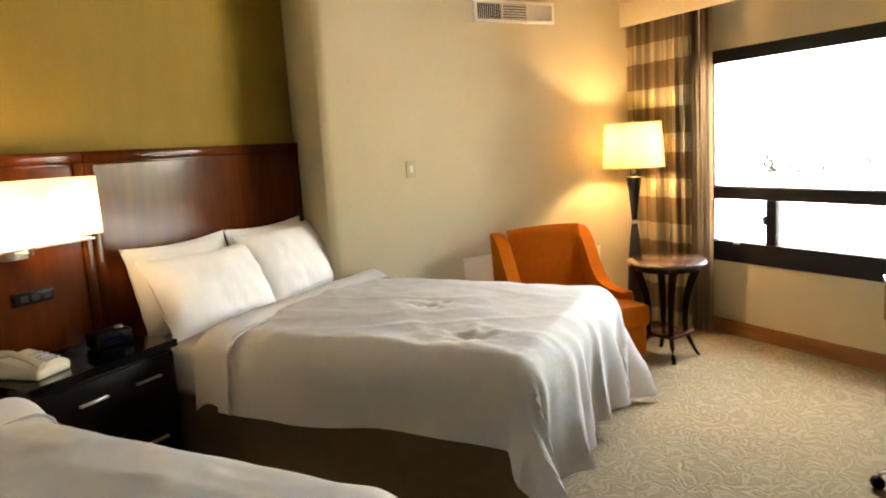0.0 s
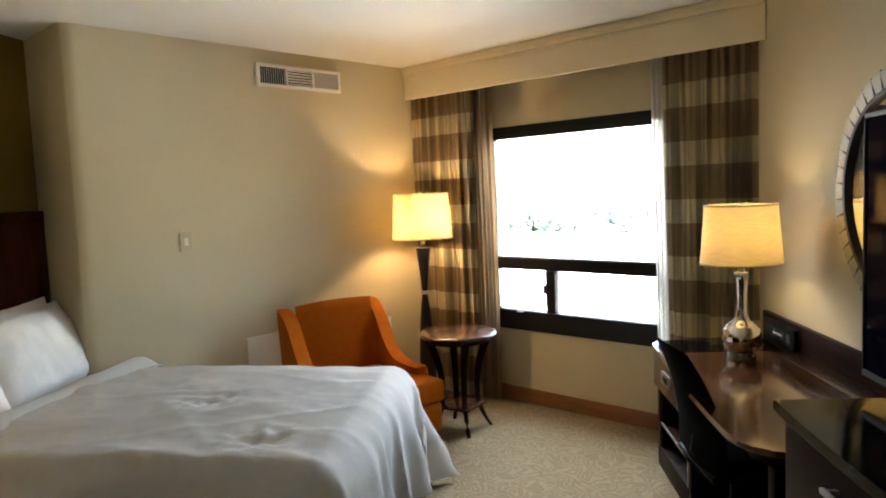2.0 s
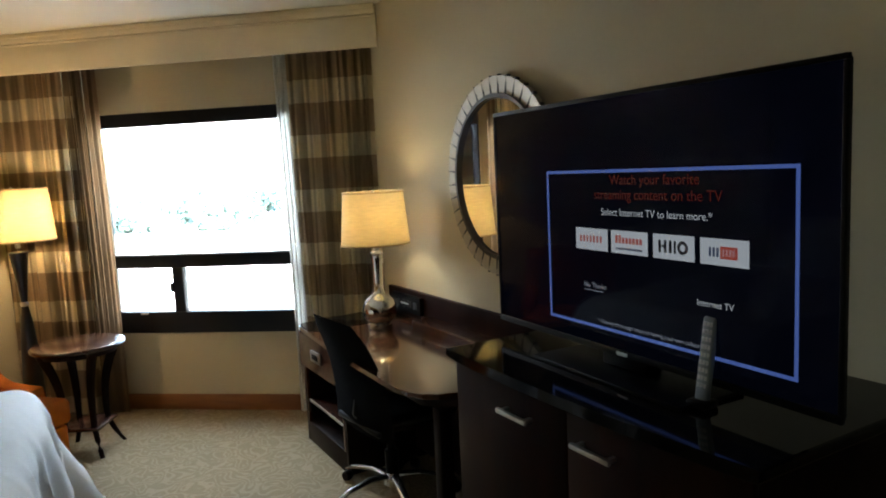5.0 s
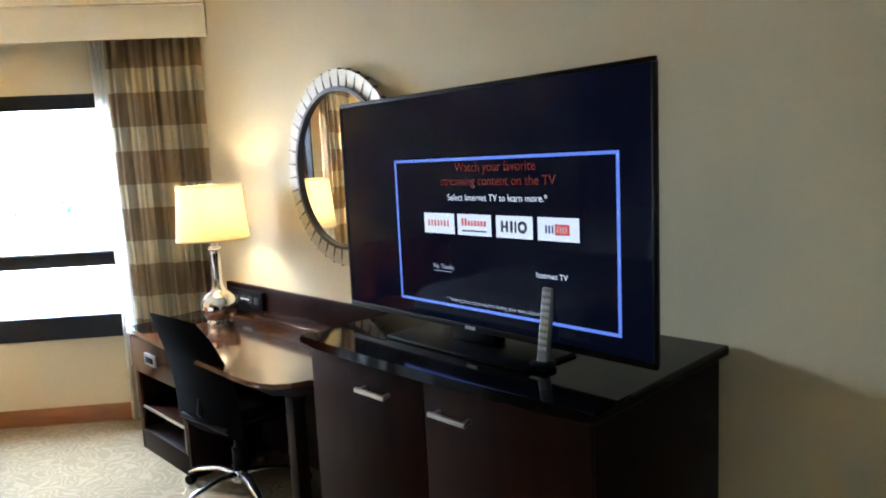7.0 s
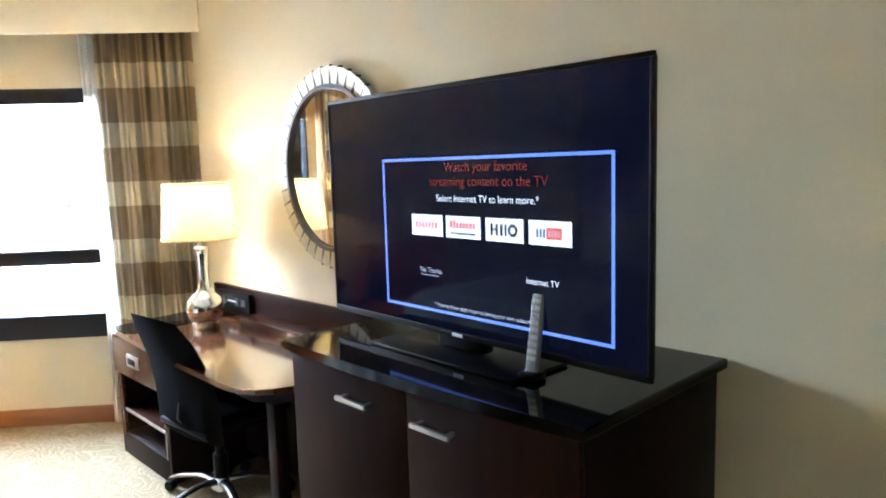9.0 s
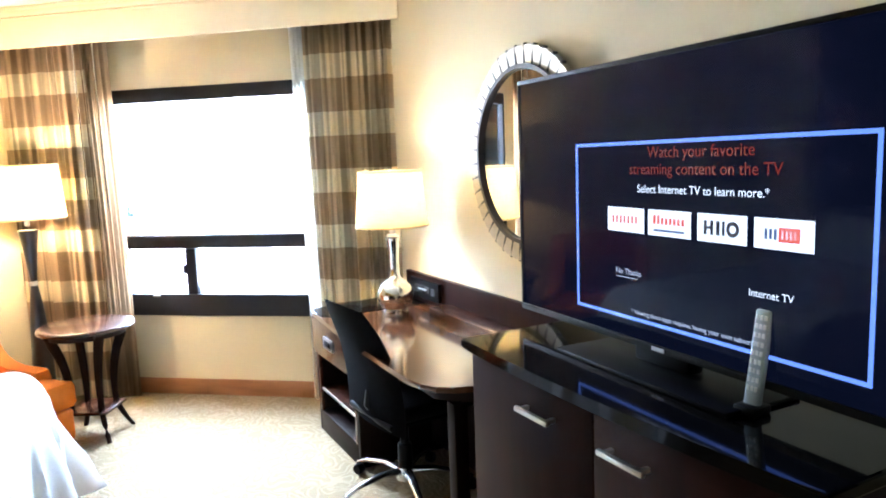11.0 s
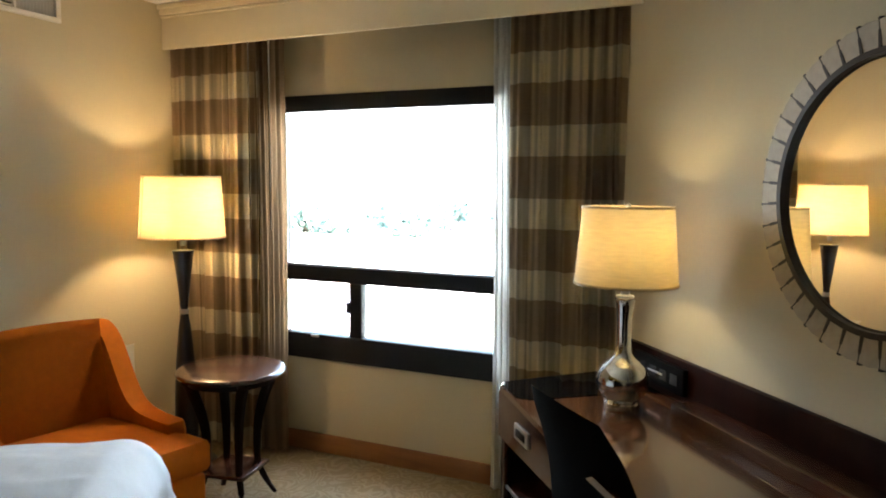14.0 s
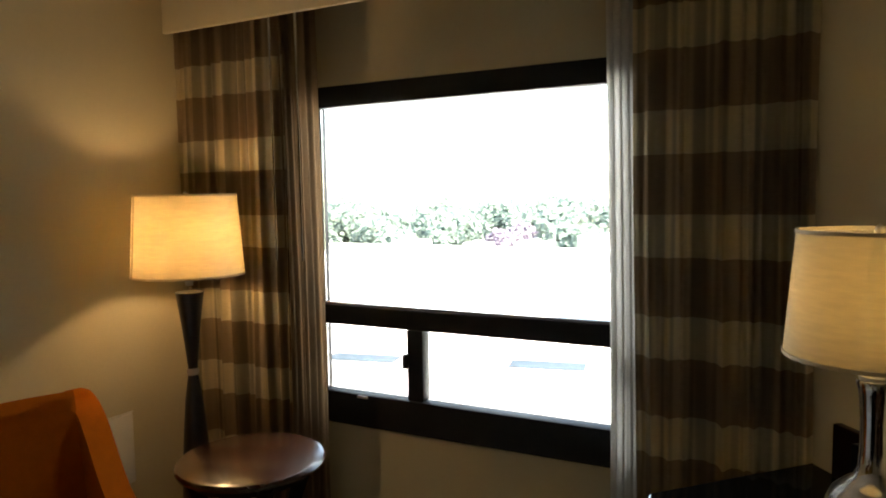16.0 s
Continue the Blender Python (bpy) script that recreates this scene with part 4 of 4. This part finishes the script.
def build_television():
    w, z0, z1 = 0.612, 0.05, 0.755
    part("back_case", box(-w + 0.004, w - 0.004, 0.004, 0.020, z0 + 0.004, z1 - 0.004, 0.006), BLACKP, SCR)
    part("rear_bulge", box(-0.35, 0.35, 0.020, 0.065, z0 + 0.03, z0 + 0.40, 0.015), BLACKP, SCR)
    for b in ((-w, w, z1 - 0.012, z1), (-w, w, z0, z0 + 0.018), (-w, -w + 0.010, z0 + 0.018, z1 - 0.012), (w - 0.010, w, z0 + 0.018, z1 - 0.012)):
        part("bezel", box(b[0], b[1], -0.006, 0.006, b[2], b[3], 0.002), BLACKP, SCR)
    scr = part("screen", box(-w + 0.010, w - 0.010, -0.002, 0.004, z0 + 0.018, z1 - 0.012), SCREEN, SCR, "glossy black screen")
    part("neck", box(-0.09, 0.09, 0.0, 0.05, 0.014, z0 + 0.03, 0.008), BLACKP, SCR)
    part("stand", box(-0.29, 0.29, -0.10, 0.12, 0.0, 0.012, 0.005), BLACKP, SCR)
    part("logo", box(-0.02, 0.02, -0.008, -0.005, z0 + 0.004, z0 + 0.013), GREYKEY, SCR)
    blue = glow("menu_blue", (0.16, 0.30, 1.0), 0.01024)
    white = glow("menu_white", (0.78, 0.88, 1.0), 0.01207)
    red = glow("menu_red", (0.8, 0.07, 0.04), 0.0022)
    grey = glow("menu_grey", (0.6, 0.7, 0.9), 0.008229)
    ink_red = glow("tile_red", (0.75, 0.10, 0.06), 0.009144)
    ink_black = glow("tile_black", (0.02, 0.02, 0.05), 0.001829)
    ink_blue = glow("tile_blue", (0.10, 0.16, 0.35), 0.005486)
    y = -0.0024
    x0, x1, a, b, e = -0.322, 0.517, 0.112, 0.556, 0.0085
    for r in ((x0, x1, b - e, b), (x0, x1, a, a + e), (x0, x0 + e, a + e, b - e), (x1 - e, x1, a + e, b - e)):
        part("menu_border", box(r[0], r[1], y - 0.0006, y + 0.0006, r[2], r[3]), blue, scr, "glowing blue menu border")

    def words(text, x, z, size, m, bold=False):
        x = x0 + (x - x0) * 1.03
        bm = lettering(text, size, bold)
        bm.transform(Matrix.Translation((x, y - 0.0008, z)))
        part("menu_text", bm, m, scr)

    words("Watch your favorite", 0.10, 0.527, 0.037, red, True)
    words("streaming content on the TV", 0.10, 0.488, 0.037, red, True)
    words("Select Internet TV to learn more.*", 0.10, 0.441, 0.027, white)
    words("No Thanks", -0.115, 0.232, 0.021, grey)
    part("underline", box(-0.155, -0.075, y - 0.0006, y, 0.217, 0.2185), grey, scr)
    words("Internet TV", 0.29, 0.240, 0.022, white)
    words("* Viewing these apps requires having your own subscription", 0.09, 0.135, 0.0165, grey)
    tiles = ((-0.19, -0.058), (-0.044, 0.089), (0.108, 0.237), (0.254, 0.384))
    for k, (l, r) in enumerate(tiles):
        l, r = x0 + (l - x0) * 1.022, x0 + (r - x0) * 1.022
        t = part("app_tile", box(l, r, y - 0.0007, y, 0.333, 0.394), white, scr, "white app tile")

        def bar(name, u0, u1, v0, v1, m):
            part(name, box(l + (r - l) * u0, l + (r - l) * u1, y - 0.0013, y - 0.0007, 0.333 + 0.061 * v0, 0.333 + 0.061 * v1), m, t)
        if k == 0:
            for q in range(7):
                bar("mark", 0.14 + q * 0.105, 0.19 + q * 0.105, 0.36, 0.66, ink_red)
        elif k == 1:
            for q in range(8):
                bar("mark", 0.13 + q * 0.095, 0.19 + q * 0.095, 0.45, 0.80 - 0.1 * (q > 1), ink_red)
            bar("mark", 0.14, 0.86, 0.17, 0.25, ink_blue)
        elif k == 2:
            for u0, u1 in ((0.14, 0.20), (0.28, 0.34), (0.40, 0.47), (0.52, 0.57)):
                bar("mark", u0, u1, 0.26, 0.76, ink_black)
            bar("mark", 0.20, 0.28, 0.46, 0.56, ink_black)
            bm = lathe([(0.0165, -0.0003), (0.0165, 0.0003), (0.0085, 0.0003), (0.0085, -0.0003)], 30, close=True)
            bm.transform(Matrix.Translation((l + (r - l) * 0.73, y - 0.001, 0.364)) @ Matrix.Rotation(radians(90), 4, "X"))
            part("mark_ring", bm, ink_black, t)
        else:
            for q in range(3):
                bar("mark", 0.19 + q * 0.08, 0.235 + q * 0.08, 0.32, 0.66, ink_blue)
            bar("mark", 0.43, 0.78, 0.26, 0.72, ink_red)
            for q in range(4):
                bar("mark_slit", 0.48 + q * 0.07, 0.51 + q * 0.07, 0.36, 0.62, white)


build_television()


def build_remote():
    r = thing("remote_control", tv(2.63, 0.48, 0.945, 3), "grey remote control standing upright in a small black holder", "remote control")
    part("holder", box(-0.026, 0.026, -0.028, 0.028, 0, 0.02, 0.006), BLACKP, r)
    lean = pose(0, 0.0, 0.012, -8, 2, 0)
    bm = box(-0.0165, 0.0165, -0.009, 0.009, 0.0, 0.20, 0.005, 3)
    bm.transform(lean)
    body = part("body", bm, REMOTE, r)
    for row in range(9):
        for col in range(3):
            bm = box(-0.0125 + col * 0.009, -0.0060 + col * 0.009, -0.0112, -0.0085, 0.035 + row * 0.018, 0.045 + row * 0.018, 0.001)
            bm.transform(lean)
            part("key", bm, GREYKEY, body)


build_remote()


# ---- sunburst mirror ----
def build_mirror():
    m = thing("round_mirror", tv(1.20, 0.022, 1.475, -2.1), "large round mirror in a silver segmented sunburst frame", "mirror")
    turn = Matrix.Rotation(radians(90), 4, "X")
    bm = lathe([(0.0001, 0.018), (0.335, 0.018), (0.352, 0.012), (0.352, 0.004), (0.0001, 0.004)], 72)
    bm.transform(turn)
    part("mirror_glass", bm, MIRROR, m, "", 4)
    bm = lathe([(0.342, 0.0), (0.342, 0.034), (0.358, 0.034), (0.358, 0.0)], 72, close=True)
    bm.transform(turn)
    part("inner_rim", bm, LEADED, m, "thin dark inner rim")
    bm = lathe([(0.36, 0.0), (0.36, 0.006), (0.41, 0.006), (0.41, 0.0)], 72, close=True)
    bm.transform(turn)
    part("backing", bm, LEADED, m)
    count = 40
    step = 2 * math.pi / count
    bm = bmesh.new()
    gap = 0.035
    ring = []
    for z in (0.002, 0.020):
        ring.append([bm.verts.new((r * math.cos(s), r * math.sin(s), z + (0.006 if r > 0.4 and z > 0.01 else 0))) for r, s in
                     ((0.359, -step * (0.5 - gap)), (0.428, -step * (0.5 - gap)), (0.432, 0), (0.428, step * (0.5 - gap)), (0.359, step * (0.5 - gap)))])
    bm.faces.new(ring[0][::-1]), bm.faces.new(ring[1])
    for i in range(5):
        bm.faces.new((ring[0][i], ring[0][(i + 1) % 5], ring[1][(i + 1) % 5], ring[1][i]))
    bm.transform(turn)
    me = mesh_of("segment", bm, SILVER, False)
    bm = box(0.357, 0.436, -0.0045, 0.0045, 0.004, 0.024)
    bm.transform(turn)
    dark = mesh_of("spoke", bm, LEADED, False)
    for k in range(count):
        s = new("segment", me)
        s.parent, s.rotation_euler = m, (0, k * step, 0)
        s = new("spoke", dark)
        s.parent, s.rotation_euler = m, (0, (k + 0.5) * step, 0)


build_mirror()


# ---- mirrored wardrobe doors at the far end of the television wall ----
def build_wardrobe():
    w = thing("mirrored_door", tv(3.95, 0.0), "black framed sliding closet door with mirror panes", "closet door")
    for x0, x1, z0, z1 in ((-0.58, -0.50, 0, 2.2), (0.50, 0.58, 0, 2.2), (-0.50, 0.50, 2.12, 2.2), (-0.50, 0.50, 0, 0.12), (-0.50, 0.50, 1.38, 1.50), (-0.50, 0.50, 0.66, 0.72)):
        part("rail", box(x0, x1, -0.045, -0.002, z0, z1, 0.004), BLACKP, w)
    for z0, z1 in ((0.12, 0.66), (0.72, 1.38), (1.50, 2.12)):
        part("mirror_pane", box(-0.50, 0.50, -0.020, -0.008, z0, z1), MIRROR, w)


build_wardrobe()


# ---- outside ----
def build_outside():
    single("ground", box(-1500, 1500, 4.6, 3000, -14.3, -14), GRASS, I4, "green ground far below", "ground", kind="structure")
    roof = thing("flat_roof", pose(-20, 36, -4.2), "pale flat roof of the lower wing outside", "roof", kind="structure")
    part("deck", box(-60, 60, -28, 28, -0.4, 0), ROOFING, roof)
    part("parapet", box(-60, 60, 28, 28.5, -0.4, 0.6, 0.03), ROOFING, roof)
    part("wall", box(-60, 60, 28, 28.4, -9.8, -0.4), ROOFING, roof)
    rnd = random.Random(5)
    for x, y, w, h in ((-34, 58, 3.2, 1.6), (-28, 60, 2.4, 1.3), (-22.5, 60, 3.0, 1.5), (-13.5, 52, 5.0, 2.6), (-40, 55, 2.0, 1.1)):
        u = thing("roof_unit", pose(x, y, -4.2, 0, 0, rnd.uniform(-6, 6)), "white metal air handling unit on the roof", "roof unit", "units on the roof")
        part("curb", box(-w / 2 + 0.1, w / 2 - 0.1, -0.9, 0.9, 0, 0.2), UNITMETAL, u)
        part("casing", box(-w / 2, w / 2, -1, 1, 0.2, h, 0.05), UNITMETAL, u)
        part("fan_cowl", lathe([(0.5, h), (0.5, h + 0.18), (0.42, h + 0.2)], 20), UNITMETAL, u)
        for k in range(5):
            part("louvre", box(-w / 2 + 0.3, w / 2 - 0.3, -1.02, -0.99, 0.45 + k * 0.16, 0.53 + k * 0.16), BRONZE, u)
    for x, y in ((-8.5, 22.5), (-14.5, 21.0)):
        s = thing("roof_skylight", pose(x, y, -4.2, 0, 0, 12), "low grey skylight on the flat roof", "skylight")
        part("kerb", box(-1.3, 1.3, -0.5, 0.5, 0, 0.22, 0.02), UNITMETAL, s)
        part("glazing", box(-1.2, 1.2, -0.42, 0.42, 0.22, 0.30, 0.03), GREYGLAZE, s)


def leaf_cloud(r, count, seed):
    """A crown of small leaf clumps round uneven lobes."""
    rnd = random.Random(seed)
    lobes = [(Vector((rnd.uniform(-0.55, 0.55), rnd.uniform(-0.55, 0.55), rnd.uniform(-0.5, 0.55))) * r, r * rnd.uniform(0.35, 0.6)) for _ in range(9)]
    verts, faces = [], []
    for _ in range(count):
        c, q = rnd.choice(lobes)
        d = Vector((rnd.gauss(0, 1), rnd.gauss(0, 1), rnd.gauss(0, 1))).normalized()
        p = c + d * q * rnd.uniform(0.75, 1.05)
        s = rnd.uniform(0.16, 0.38) * r / 3
        a = Vector((rnd.gauss(0, 1), rnd.gauss(0, 1), rnd.gauss(0, 1))).normalized()
        b = a.cross(d).normalized()
        k = len(verts)
        verts += [p - a * s, p + b * s * 0.6 + d * s * 0.2, p + a * s, p - b * s * 0.6 + d * s * 0.2]
        faces.append((k, k + 1, k + 2, k + 3))
    me = bpy.data.meshes.new("crown")
    me.from_pydata([tuple(v) for v in verts], [], faces)
    return me


def build_trees():
    crowns = []
    for k in range(4):
        me = leaf_cloud(4.2, 3000, 20 + k)
        me.materials.append(HAZED_LEAF)
        crowns.append(me)
    plum = leaf_cloud(4.2, 3000, 31)
    plum.materials.append(HAZED_PLUM)
    bm = sweep([(0, 0, 0), (0.1, 0, 3), (0, 0.1, 6), (0.1, 0.1, 9)], [0.32, 0.26, 0.2, 0.08], 8)
    for a in (0.4, 2.3, 4.4):
        sweep([(0.05, 0, 4.5), (math.cos(a), math.sin(a), 6.2), (math.cos(a) * 2.2, math.sin(a) * 2.2, 7.8)], [0.14, 0.1, 0.04], 6, bm=bm)
    trunk = mesh_of("trunk", bm, BARK)
    rnd = random.Random(77)
    for k in range(66):
        row = k % 3
        x = -86 + (k // 3) * 4.3 + rnd.uniform(-1.5, 1.5)
        y = 78 + row * 12 + rnd.uniform(-4, 4)
        is_plum = row == 0 and -37 < x < -29
        t = thing("tree", pose(x, y, -14, 0, 0, rnd.uniform(0, 360)), "plum coloured broadleaf tree" if is_plum else "green broadleaf tree beyond the roof", "tree", "trees beyond the roof")
        s = rnd.uniform(0.92, 1.10) + 0.08 * row
        t.scale = (s, s, s)
        o = new("trunk", trunk)
        o.parent = t
        o = new("crown", plum if is_plum else crowns[k % 4])
        o.parent, o.location = t, (0, 0, 8.3)


build_outside()
build_trees()
